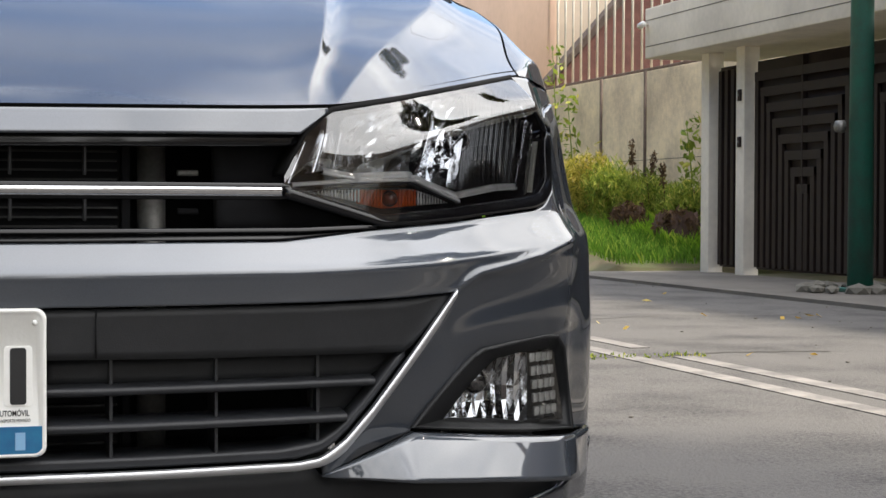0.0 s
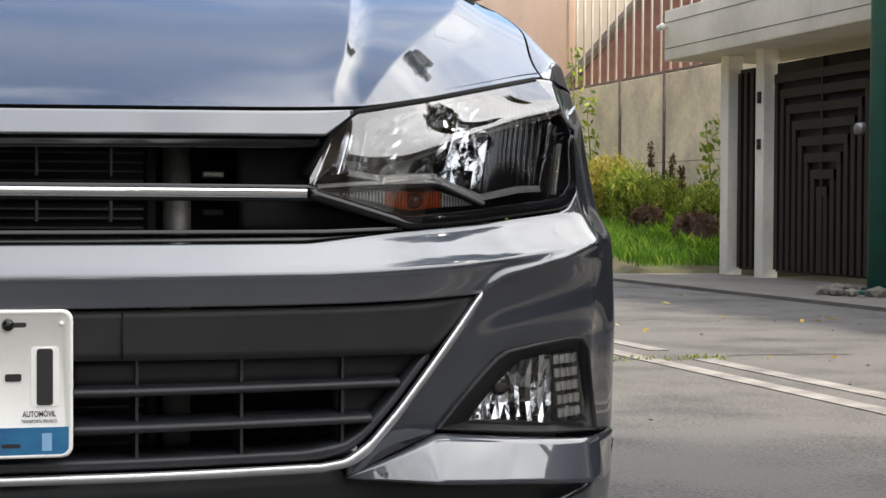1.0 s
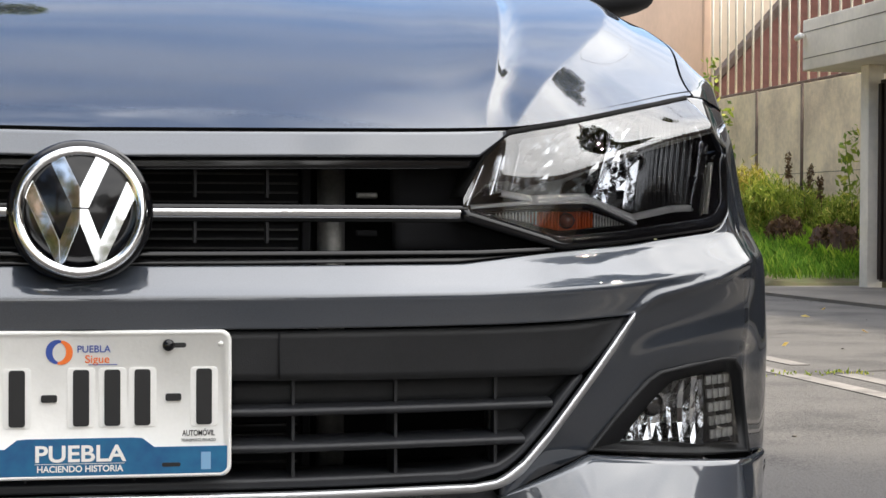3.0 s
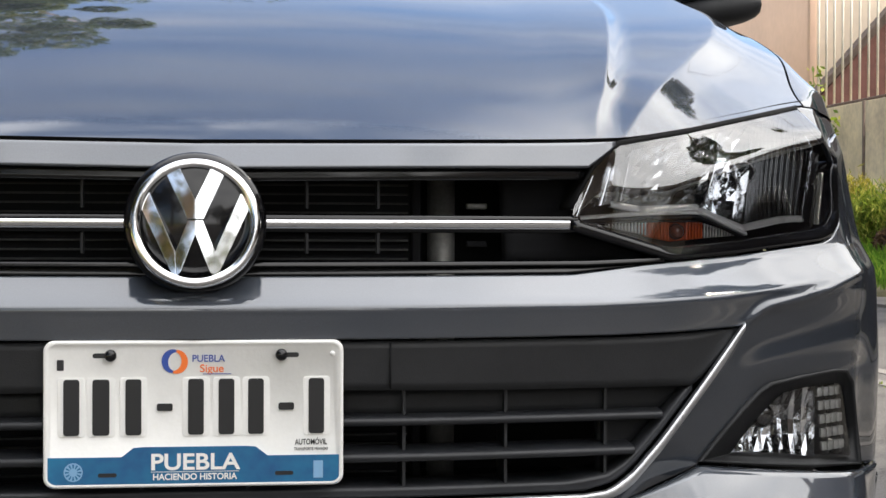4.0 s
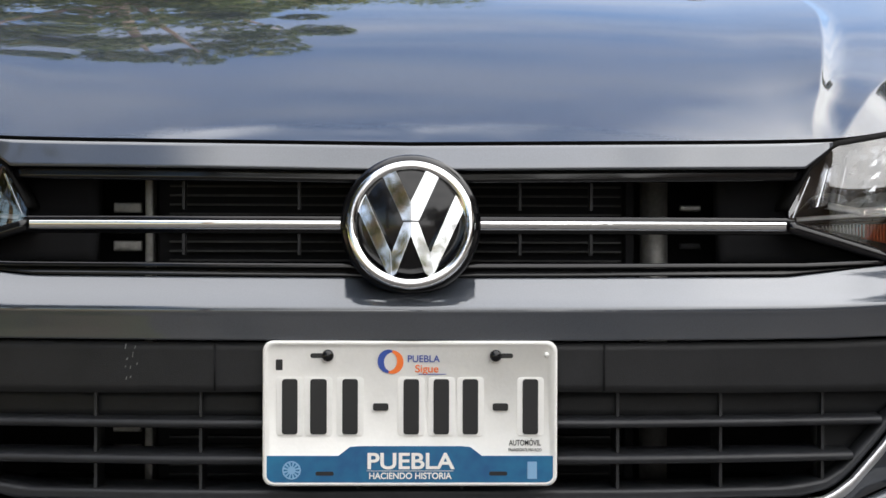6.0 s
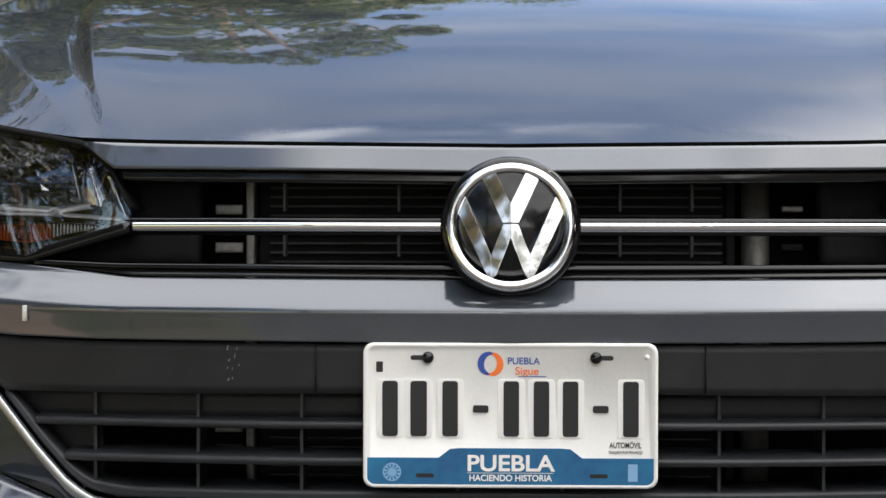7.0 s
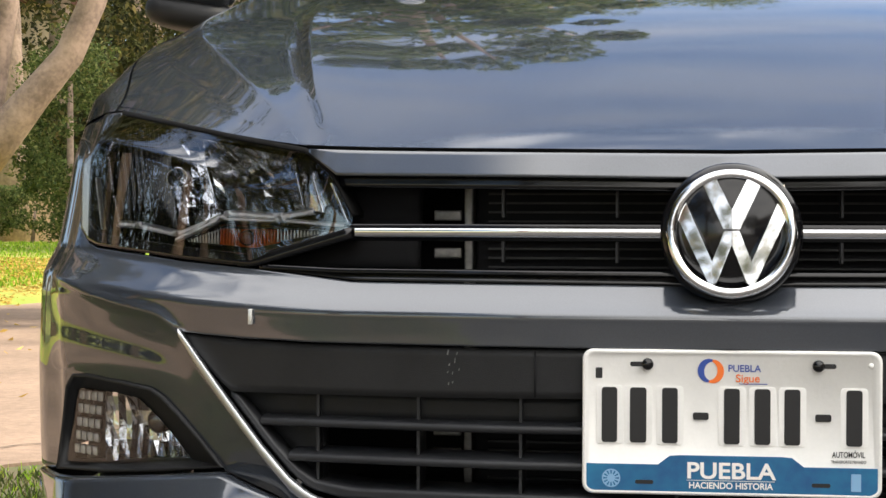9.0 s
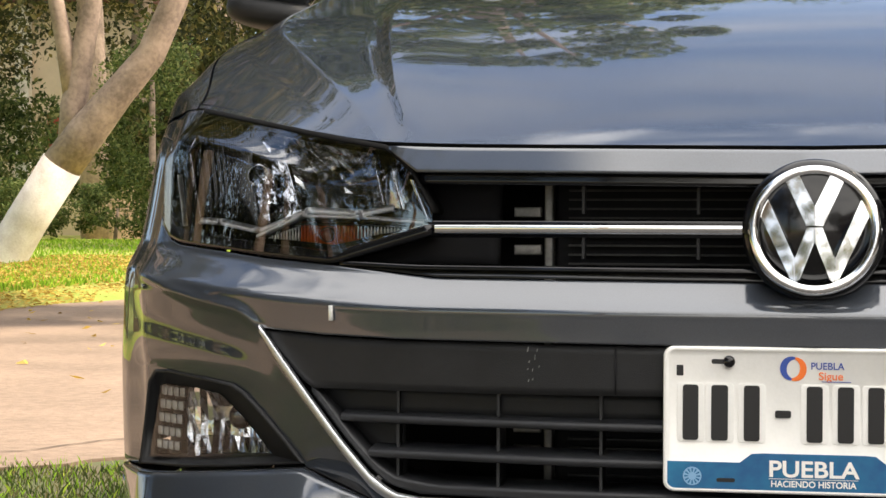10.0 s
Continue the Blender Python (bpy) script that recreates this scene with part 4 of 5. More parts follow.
    part("reflector", facets((0.473, 0.486), (0.580, 0.611), line((0.47, 0.722), (0.52, 0.714), (0.58, 0.715)), 0.062, 0.020, 13, 10, 31, 0.0032), M_DIMCHROME, lamp, "faceted chrome main beam reflector", smooth=False)
    part("reflector", facets((0.582, 0.613), (0.640, 0.672), line((0.58, 0.716), (0.61, 0.704), (0.66, 0.696)), 0.035, 0.026, 6, 9, 32, 0.0012), M_REFLECT, lamp, "faceted chrome dipped beam reflector", smooth=False)
    y_m = skin(0.556, 0.752) + 0.045
    part("bulb_shield", tube([(s * 0.556, y_m + 0.05, 0.752), (s * 0.556, y_m, 0.752), (s * 0.556, y_m - 0.004, 0.752)], [0.012, 0.011, 0.007], 20), M_CHAMBER, lamp)
    part("fluted_reflector", shell((0.641, 0.673), (0.733, 0.786), line((0.64, 0.696), (0.70, 0.701), (0.74, 0.703)), 0.045, 0.030, 130, 14, 13, 0.0028, 0.5), M_CHAMBER, lamp, "fluted dark chrome outer reflector")
    part("divider_blade", grid([[(s * (x - 0.0016), skin(x, z) + 0.018, z), (s * x, skin(x, z) + 0.014, z), (s * (x + 0.0016), skin(x, z) + 0.018, z), (s * (x + 0.002), skin(x, z) + 0.06, z)] for x, z in ((0.581 + 0.031 * k / 10, 0.716 + 0.072 * k / 10) for k in range(11))]), M_REFLECT, lamp)
    part("edge_blade", grid([[(s * (x - 0.0012), skin(x, z) + 0.016, z), (s * x, skin(x, z) + 0.012, z), (s * (x + 0.0012), skin(x, z) + 0.016, z), (s * (x + 0.001), skin(x, z) + 0.04, z)] for x, z in ((0.473 + 0.013 * k / 10, 0.722 + 0.050 * k / 10) for k in range(11))]), M_REFLECT, lamp)
    part("bulb_ring", grid([[(s * (0.655 + r * math.cos(k * math.tau / 32)), y_o + y, 0.759 + r * math.sin(k * math.tau / 32)) for r, y in ((0.0145, 0.03), (0.0145, 0.004), (0.0125, 0.0), (0.0105, 0.004), (0.0100, 0.02))] for k in range(33)]), M_REFLECT, lamp)
    part("bulb_cap", tube([(s * 0.655, y_o + 0.045, 0.759), (s * 0.655, y_o + 0.010, 0.759), (s * 0.655, y_o + 0.007, 0.759)], [0.0095, 0.0095, 0.007], 20), M_STEEL, lamp)
    part("edge_line", grid([[(s * x, skin(x, z) - 0.0005, z), (s * (x + 0.0028), skin(x, z) - 0.0012, z), (s * (x + 0.0034), skin(x, z) + 0.004, z)] for x, z in ((0.4155 + 0.020 * k / 8, 0.704 + 0.045 * k / 8) for k in range(9))]), M_REFLECT, lamp)
    part("outer_bezel", grid([[(s * x, max(skin(x, z) + 0.024, lens_face(x, z) + 0.006), z) for x, z in ((0.739 + 0.020 * q + 0.046 * v * (1 - 0.45 * q), 0.688 + 0.122 * v + 0.007 * q - 0.012 * q * v) for q in (0.0, 0.33, 0.66, 1.0, 1.4, 1.8, 2.2))] for v in spaced(0, 1, 0.1)]), M_GLOSSBLACK, lamp, "gloss black outer bezel")
    # chrome blade under the bowls and the indicator below
    def blade(pts, h, off, mat, name):
        rows = []
        for (a, z), (b, w) in zip(pts, pts[1:]):
            for k in range(9):
                x, zz = a + (b - a) * k / 8, z + (w - z) * k / 8
                y = skin(x, zz) + off
                rows.append([(s * x, y + 0.022, zz + h * 1.25), (s * x, y + h * 0.42, zz + h), (s * x, y, zz), (s * x, y + 0.02, zz - 0.001)])
        part(name, grid(rows), mat, lamp)

    blade([(0.424, 0.7005), (0.500, 0.706), (0.578, 0.708), (0.641, 0.6835)], 0.0035, 0.012, M_BRIGHT, "chrome_blade")
    blade([(0.424, 0.6955), (0.500, 0.701), (0.576, 0.703), (0.637, 0.680)], 0.0025, 0.012, M_GLOSSBLACK, "dark_blade")
    blade([(0.463, 0.716), (0.504, 0.709), (0.574, 0.713), (0.598, 0.703), (0.642, 0.6885), (0.705, 0.699), (0.740, 0.701)], 0.006, 0.02, M_BRIGHT, "chrome_blade")
    blade([(0.737, 0.700), (0.756, 0.739), (0.779, 0.790), (0.774, 0.806)], 0.004, 0.018, M_REFLECT, "side_blade")
    blade([(0.748, 0.698), (0.768, 0.741), (0.788, 0.783)], 0.005, 0.016, M_CHAMBER, "side_blade")
    part("position_strip", grid([[(s * (x - 0.0035), skin(x, z) + 0.020, z), (s * x, skin(x, z) + 0.016, z), (s * (x + 0.0035), skin(x, z) + 0.020, z)] for x, z in ((0.762 + 0.028 * k / 8, 0.697 + 0.066 * k / 8) for k in range(9))]), M_CELL, lamp, "frosted position light strip")
    part("indicator", band([s * a for a in spaced(0.445, 0.635, 0.0095)], both(line((0.445, 0.692), (0.539, 0.674), (0.635, 0.682))), both(line((0.445, 0.696), (0.504, 0.6995), (0.576, 0.7005), (0.635, 0.6825))), 0.035, 3, 0.01), M_REFLECT, lamp, "chrome indicator chamber")
    amber = part("amber_lens", band([s * a for a in spaced(0.507, 0.583, 0.0076)], both(line((0.507, 0.682), (0.539, 0.676), (0.583, 0.680))), both(line((0.507, 0.697), (0.576, 0.698), (0.583, 0.696))), 0.030, 3, 0.01), M_AMBER, lamp, "amber indicator")
    part("bulb", tube([(s * 0.546, skin(0.546, 0.69) + 0.03, 0.6875), (s * 0.546, skin(0.546, 0.69) + 0.020, 0.6875), (s * 0.546, skin(0.546, 0.69) + 0.016, 0.6875)], [0.010, 0.009, 0.005], 18), M_AMBERDARK, amber)
    for k in range(44):
        x = 0.452 + k * 0.0041
        z0 = float(np.interp(x, (0.445, 0.539, 0.635), (0.694, 0.677, 0.6835)))
        z1 = float(np.interp(x, (0.445, 0.504, 0.576, 0.635), (0.695, 0.698, 0.699, 0.6835)))
        if z1 - z0 > 0.003 and abs(x - 0.546) > 0.011:
            y = skin(x, 0.69) + 0.022
            part("rib", boxed((min(s * x, s * (x + 0.0017)), y, z0), (max(s * x, s * (x + 0.0017)), y + 0.004, z1), 0.0005), M_AMBER if 0.507 < x < 0.583 else M_CELL, lamp)

# fog lamps in black bezels
FOG_RIM = [(0.561, 0.429), (0.588, 0.4575), (0.618, 0.4865), (0.6414, 0.5055), (0.657, 0.5135), (0.70, 0.5185), (0.755, 0.5225), (0.780, 0.5205), (0.7925, 0.5065), (0.802, 0.4595), (0.820, 0.400), (0.73, 0.410), (0.65, 0.4185), (0.561, 0.429)]
FOG_GLASS = [(0.607, 0.4327), (0.621, 0.448), (0.643, 0.471), (0.664, 0.4885), (0.680, 0.4995), (0.715, 0.504), (0.768, 0.505), (0.780, 0.501), (0.786, 0.478), (0.792, 0.451), (0.803, 0.411), (0.74, 0.418), (0.66, 0.427), (0.607, 0.4327)]
GLASS_TOP = line(*FOG_GLASS[:11])
for s in (-1, 1):
    fog = part("fog_lamp", band([s * a for a in spaced(0.563, 0.819, 0.0085)], both(FOG_LOW), both(lambda a: max(FOG_TOP(a), FOG_LOW(a) + 0.0005)), 0.12, 6, 0.02), M_BLACK, car, "fog lamp with light segments in a black bezel")
    rows = []
    for (x, z), (u, w) in zip(FOG_RIM, FOG_GLASS):
        e = Vector((x - 0.70, z - 0.46)).normalized()
        rows.append([(s * (x + e.x * 0.003), flank(x, z) + 0.004, z + e.y * 0.003), (s * (x + e.x * 0.001), flank(x, z) - 0.0035, z + e.y * 0.001), (s * (x - e.x * 0.003), flank(x, z) - 0.0045, z - e.y * 0.003),
                     (s * (x * 0.78 + u * 0.22), flank(x, z) * 0.78 + (skin(u, w) + 0.026) * 0.22, z * 0.78 + w * 0.22), (s * u, skin(u, w) + 0.026, w), (s * u, skin(u, w) + 0.055, w)])
    part("bezel", grid(rows), M_BLACK, fog)
    fl = part("lens", band([s * a for a in spaced(0.609, 0.80, 0.008)], both(line((0.607, 0.4322), (0.803, 0.4108))), both(GLASS_TOP), 0.024, 4, 0.0), M_FOGLENS, fog, "clear lens")
    fl.visible_shadow = False
    # bowl of upright chrome strips round a dark bulb cap
    rng_f = np.random.default_rng(61)
    rows = []
    for i in range(19):
        u = i / 18
        x = 0.606 + 0.128 * u
        rows.append([(s * x, skin(x, 0.46) + 0.032 + 0.045 * (1 - (2 * u - 1) ** 2) * (1 - 0.45 * v * v) + (0.004 if i % 2 else 0.0) + rng_f.normal(0, 0.0012), 0.462 + 0.050 * v) for v in (-1, -0.7, -0.35, 0.0, 0.35, 0.7, 1)])
    part("reflector", grid(rows), M_REFLECT, fog, "chrome strip reflector", smooth=False)
    y_b = skin(0.654, 0.47)
    part("bulb_cap", tube([(s * 0.654, y_b + 0.075, 0.4735), (s * 0.654, y_b + 0.036, 0.4735), (s * 0.654, y_b + 0.030, 0.4735), (s * 0.654, y_b + 0.028, 0.4735)], [0.0150, 0.0150, 0.0125, 0.006], 24), M_CHAMBER, fog, "dark chrome bulb cap")
    part("blade", grid([[(s * (0.733 + 0.002 * q), skin(0.733, z) + 0.034 + 0.02 * abs(q), z) for q in (-1, 0, 1)] for z in (0.420, 0.44, 0.46, 0.48, 0.502)]), M_GLOSSBLACK, fog)
    for k in range(5):
        z0 = 0.4895 - k * 0.0168
        x0 = 0.7390 + k * 0.0028
        for j in range(4):
            xa = x0 + j * 0.0106
            bm = bmesh.new()
            y = skin(xa, z0) + 0.034
            box(bm, (xa, y, z0), (xa + 0.0094, y + 0.010, z0 + 0.0115), 0.0022)
            for v in bm.verts:
                v.co.y += (v.co.x - xa) * 0.85
                v.co.x *= s
            bmesh.ops.recalc_face_normals(bm, faces=bm.faces)
            part("light_segment", bm, M_CELL, fog)

# number plate, its number left as plain bars
def rounded(w, h, r, n=8):
    out = []
    for cx, cz, a0 in ((w / 2 - r, h / 2 - r, 0), (-w / 2 + r, h / 2 - r, 90), (-w / 2 + r, -h / 2 + r, 180), (w / 2 - r, -h / 2 + r, 270)):
        out += [(cx + r * math.cos(radians(a0 + 90 * k / n)), cz + r * math.sin(radians(a0 + 90 * k / n))) for k in range(n + 1)]
    return out


def ring_plate(sizes):
    """A pressed sheet: rounded outlines, one inside the other, at their depths."""
    rows = [[(x, y, z) for x, z in rounded(w, h, r)] for w, h, r, y in sizes]
    bm = grid(rows, True)
    bm.verts.ensure_lookup_table()
    n = len(rows[0])
    bm.faces.new(bm.verts[-n:])
    bmesh.ops.recalc_face_normals(bm, faces=bm.faces)
    return bm


PZ = 0.500
at_plate = Matrix.Translation((0, 0, PZ))
bm = ring_plate([(0.302, 0.148, 0.010, 0.003), (0.304, 0.150, 0.011, 0.001), (0.303, 0.149, 0.011, -0.0012), (0.299, 0.145, 0.010, -0.0022), (0.295, 0.141, 0.009, -0.0012), (0.293, 0.139, 0.008, 0.0002)])
bmesh.ops.transform(bm, matrix=at_plate, verts=bm.verts)
plate = part("number_plate", bm, M_PLATE, car, "white and blue number plate with dark characters")
band_pts = [(-0.1475, -0.0705), (-0.1440, -0.0738), (0.1440, -0.0738), (0.1475, -0.0705), (0.1475, -0.0437), (0.074, -0.0437), (0.062, -0.0345), (0.052, -0.0337), (-0.052, -0.0337), (-0.062, -0.0345), (-0.074, -0.0437), (-0.1475, -0.0437)]
part("blue_band", prism(band_pts, 0.0025, m=Matrix.Translation((0, -0.0016, PZ))), M_PLATEBLUE, plate, smooth=False)


def mark(name, x0, x1, z0, z1, mat, y=-0.0014, r=0.002, depth=0.003):
    bm = prism([(x + (x0 + x1) / 2, z + (z0 + z1) / 2) for x, z in rounded(x1 - x0, z1 - z0, min(r, (x1 - x0) * 0.45, (z1 - z0) * 0.45), 4)], depth, m=Matrix.Translation((0, y, PZ)), bevel=0.0006)
    return part(name, bm, mat, plate, smooth=False)


for x0, x1 in ((-0.136, -0.112), (-0.107, -0.082), (-0.074, -0.050), (-0.011, 0.013), (0.020, 0.044), (0.050, 0.074), (0.112, 0.136)):
    rows_h = mark("embossing", x0 - 0.002, x1 + 0.002, -0.0235, 0.0375, M_PLATE, -0.0006, 0.004)
    mark("number_bar", x0 + 0.004, x1 - 0.004, -0.0215, 0.0355, M_INK, -0.0020, 0.003)
for x in (-0.0305, 0.093):
    mark("number_bar", x - 0.008, x + 0.008, 0.003, 0.0105, M_INK, -0.0020, 0.002)
mark("code_bar", -0.1385, -0.1315, 0.0445, 0.0555, M_INK, -0.0006, 0.001, 0.002)
for x in (-0.088, 0.091):
    t = 1 if x < 0 else -1
    mark("slot", min(x, x - t * 0.012) - 0.003, max(x, x - t * 0.012) + 0.003, 0.057, 0.062, M_INK, -0.0006, 0.0025, 0.002)
    part("screw", tube([(x + t * 0.003, 0.002, PZ + 0.0597), (x + t * 0.003, -0.0045, PZ + 0.0597), (x + t * 0.003, -0.0065, PZ + 0.0597)], [0.0063, 0.0060, 0.0035], 18), M_GLOSSBLACK, plate, "dark screw head")
    mark("slot", x - 0.010, x + 0.010, -0.0645, -0.0592, M_INK, -0.0020, 0.0026, 0.002)
part("rivet", tube([(0.1405, 0.001, PZ + 0.0605), (0.1405, -0.002, PZ + 0.0605)], [0.0032, 0.002], 12), M_PLATE, plate)
part("seal", tube([(-0.122, 0.0, PZ - 0.0585), (-0.122, -0.0021, PZ - 0.0585)], [0.0095, 0.0095], 28), M_PALEBLUE, plate, smooth=False)
for k in range(12):
    a = k * math.tau / 12
    part("seal_ray", grid([[(-0.122 + r * math.cos(a + d), -0.00225, PZ - 0.0585 + r * math.sin(a + d)) for d in (-0.12, 0.12)] for r in (0.0042, 0.0082)]), M_PLATEBLUE, plate, smooth=False)
mark("crest", 0.1205, 0.1315, -0.068, -0.049, M_PALEBLUE, -0.0021, 0.001, 0.002)
# coloured ring beside the state's name
for a0, a1, mat in ((-100, 80, M_ORANGE), (80, 260, M_BLUEINK)):
    rows = []
    for k in range(25):
        a = radians(a0 + (a1 - a0) * k / 24)
        w = 0.0034 * (0.35 + 0.65 * math.sin(math.pi * k / 24))
        rows.append([((0.0100 + d) * math.cos(a) - 0.0205, -0.0004, PZ + 0.0533 + (0.0108 + d) * math.sin(a)) for d in (-w, w)])
    part("swirl", grid(rows), mat, plate, smooth=False)
mark("script_bar", 0.008, 0.037, 0.0402, 0.0407, M_BLUEINK, -0.0006, 0.0002, 0.002)


def lettering(text, x, z, size, mat, width=None, bold=0.0, y=-0.0022):
    cu = bpy.data.curves.new("lettering", "FONT")
    cu.body, cu.size, cu.align_x, cu.extrude, cu.offset = text, size, "CENTER", 0.0002, bold
    tmp = bpy.data.objects.new("lettering", cu)
    scene.collection.objects.link(tmp)
    dg = bpy.context.evaluated_depsgraph_get()
    me = bpy.data.meshes.new_from_object(tmp.evaluated_get(dg))
    bpy.data.objects.remove(tmp)
    xs_all = [v.co.x for v in me.vertices]
    k = width / (max(xs_all) - min(xs_all)) if width else 1.0
    for v in me.vertices:
        v.co = Vector((v.co.x * k + x, y - v.co.z, v.co.y + PZ + z))
    me.materials.clear()
    me.materials.append(mat)
    ob = new("lettering", me)
    ob.parent = plate
    return ob


lettering("PUEBLA", 0.0, -0.0568, 0.0232, M_PLATE, 0.090, 0.0005)
mark("rule", -0.045, 0.045, -0.0595, -0.0588, M_PLATE, -0.0020, 0.0002, 0.002)
lettering("HACIENDO HISTORIA", 0.0, -0.0672, 0.0090, M_PLATE, 0.085, 0.0002)
lettering("AUTOM\u00d3VIL", 0.1185, -0.0330, 0.0083, M_INK, 0.033, 0.0001, -0.0003)
lettering("TRANSPORTE PRIVADO", 0.1185, -0.0390, 0.0045, M_INK, 0.035, 0.0, -0.0003)
lettering("Sigue", 0.0170, 0.0424, 0.0112, M_ORANGE, 0.024, 0.0001, -0.0003)
lettering("PUEBLA", 0.0135, 0.0530, 0.0100, M_BLUEINK, 0.033, 0.0001, -0.0003)

# mirrors
for s in (-1, 1):
    bm = bmesh.new()
    bmesh.ops.create_uvsphere(bm, u_segments=28, v_segments=16, radius=1.0)
    for v in bm.verts:
        c = v.co
        c.x, c.y, c.z = (math.copysign(abs(q) ** 0.7, q) for q in c)
        v.co = Vector((s * (0.998 + 0.088 * c.x * s), 1.52 + 0.075 * c.y, 1.198 + 0.070 * c.z + 0.02 * c.x * s))
    mirror = part("door_mirror", bm, M_PAINT, car, "painted door mirror with a black underside")
    bm = bmesh.new()
    bmesh.ops.create_uvsphere(bm, u_segments=28, v_segments=10, radius=1.0)
    for v in bm.verts:
        c = v.co
        c.x, c.y, c.z = (math.copysign(abs(q) ** 0.7, q) for q in c)
        v.co = Vector((s * (1.000 + 0.088 * c.x * s), 1.53 + 0.072 * c.y, 1.115 + 0.032 * c.z + 0.012 * c.x * s))
    part("lower_shell", bm, M_BLACK, mirror)
    part("foot", boxed((min(s * 0.84, s * 0.93), 1.52, 1.07), (max(s * 0.84, s * 0.93), 1.60, 1.11), 0.01), M_BLACK, mirror)

# body behind the front: sides, cabin, tail, wheels
for s in (-1, 1):
    rows = []
    for y, z_top in ((0.80, 0.66), (1.12, 0.66), (1.13, 0.97), (2.0, 0.99), (3.2, 1.02), (4.0, 1.05), (4.3, 1.03), (4.42, 0.9)):
        x = 0.880 - 0.10 * max(0, (y - 3.6) / 0.8) ** 2
        rows.append([(s * x * 0.97, y, z_top + 0.02), (s * x, y, z_top - 0.05), (s * x, y, 0.60 if y > 1.1 else 0.62), (s * x * 0.985, y, 0.40 if 1.25 < y < 3.1 or y > 3.9 else 0.62), (s * x * 0.96, y, 0.22 if 1.25 < y < 3.1 or y > 3.9 else 0.62)])
    part("side_panel", grid(rows), M_PAINT, car)
    rows = [[(s * 0.86, 1.42, 1.0), (s * 0.68, 2.08, 1.41)], [(s * 0.87, 2.4, 1.01), (s * 0.72, 2.4, 1.45)], [(s * 0.86, 3.6, 1.04), (s * 0.66, 3.2, 1.38)]]
    part("side_window", grid(rows), M_GLASSDARK, car)
    for y in (0.86, 3.50):
        wheel = part("wheel", tube([(s * 0.70, y, 0.305), (s * 0.72, y, 0.305), (s * 0.85, y, 0.305), (s * 0.87, y, 0.305)], [0.27, 0.305, 0.305, 0.27], 40), M_TYRE, car, "black tyre on a silver wheel")
        part("rim", tube([(s * 0.80, y, 0.305), (s * 0.872, y, 0.305), (s * 0.876, y, 0.305)], [0.20, 0.20, 0.05], 30), M_RIM, wheel)
part("windscreen", grid([[(-0.78, 1.44, 1.05), (0.0, 1.36, 1.115), (0.78, 1.44, 1.05)], [(-0.64, 2.08, 1.42), (0, 2.00, 1.455), (0.64, 2.08, 1.42)]]), M_GLASSDARK, car)
part("cowl", grid([[(-0.84, 1.21, 1.02), (-0.4, 1.225, 1.10), (0.0, 1.225, 1.115), (0.4, 1.225, 1.10), (0.84, 1.21, 1.02)], [(-0.80, 1.46, 1.03), (-0.4, 1.42, 1.085), (0.0, 1.38, 1.11), (0.4, 1.42, 1.085), (0.80, 1.46, 1.03)]]), M_BLACK, car, "black plastic windscreen cowl")
part("roof", grid([[(-0.66, 2.07, 1.41), (0, 1.99, 1.455), (0.66, 2.07, 1.41)], [(-0.68, 2.5, 1.45), (0, 2.5, 1.48), (0.68, 2.5, 1.45)], [(-0.62, 3.2, 1.39), (0, 3.25, 1.43), (0.62, 3.2, 1.39)]]), M_PAINT, car)
part("rear_window", grid([[(-0.62, 3.2, 1.39), (0.62, 3.2, 1.39)], [(-0.72, 3.75, 1.08), (0.72, 3.75, 1.08)]]), M_GLASSDARK, car)
part("boot_lid", grid([[(-0.80, 3.7, 1.07), (0.80, 3.7, 1.07)], [(-0.78, 4.38, 1.03), (0.78, 4.38, 1.03)], [(-0.78, 4.44, 0.5), (0.78, 4.44, 0.5)], [(-0.78, 4.40, 0.25), (0.78, 4.40, 0.25)]]), M_PAINT, car)
for s in (-1, 1):
    part("front_pillar", tube([(s * 0.815, 1.40, 1.02), (s * 0.74, 1.74, 1.23), (s * 0.66, 2.08, 1.41)], [0.045, 0.035, 0.035], 10), M_PAINT, car)
    part("roof_rail", tube([(s * 0.66, 2.06, 1.41), (s * 0.70, 2.5, 1.445), (s * 0.64, 3.22, 1.385)], [0.035, 0.035, 0.035], 10), M_PAINT, car)
    part("middle_pillar", tube([(s * 0.868, 2.42, 1.0), (s * 0.715, 2.42, 1.445)], [0.035, 0.03], 8), M_GLOSSBLACK, car)
    part("rear_pillar", tube([(s * 0.64, 3.2, 1.385), (s * 0.76, 3.55, 1.19), (s * 0.83, 3.82, 1.05)], [0.04, 0.055, 0.06], 10), M_PAINT, car)
    part("door_handle", boxed((min(s * 0.885, s * 0.905), 2.20, 0.86), (max(s * 0.885, s * 0.905), 2.38, 0.885), 0.006), M_PAINT, car)
part("cabin", boxed((-0.72, 1.50, 0.26), (0.72, 3.60, 0.98), 0.02), M_DARK, car, "dark cabin interior")
part("underbody", boxed((-0.70, 0.33, 0.18), (0.70, 4.3, 0.26)), M_DARK, car)


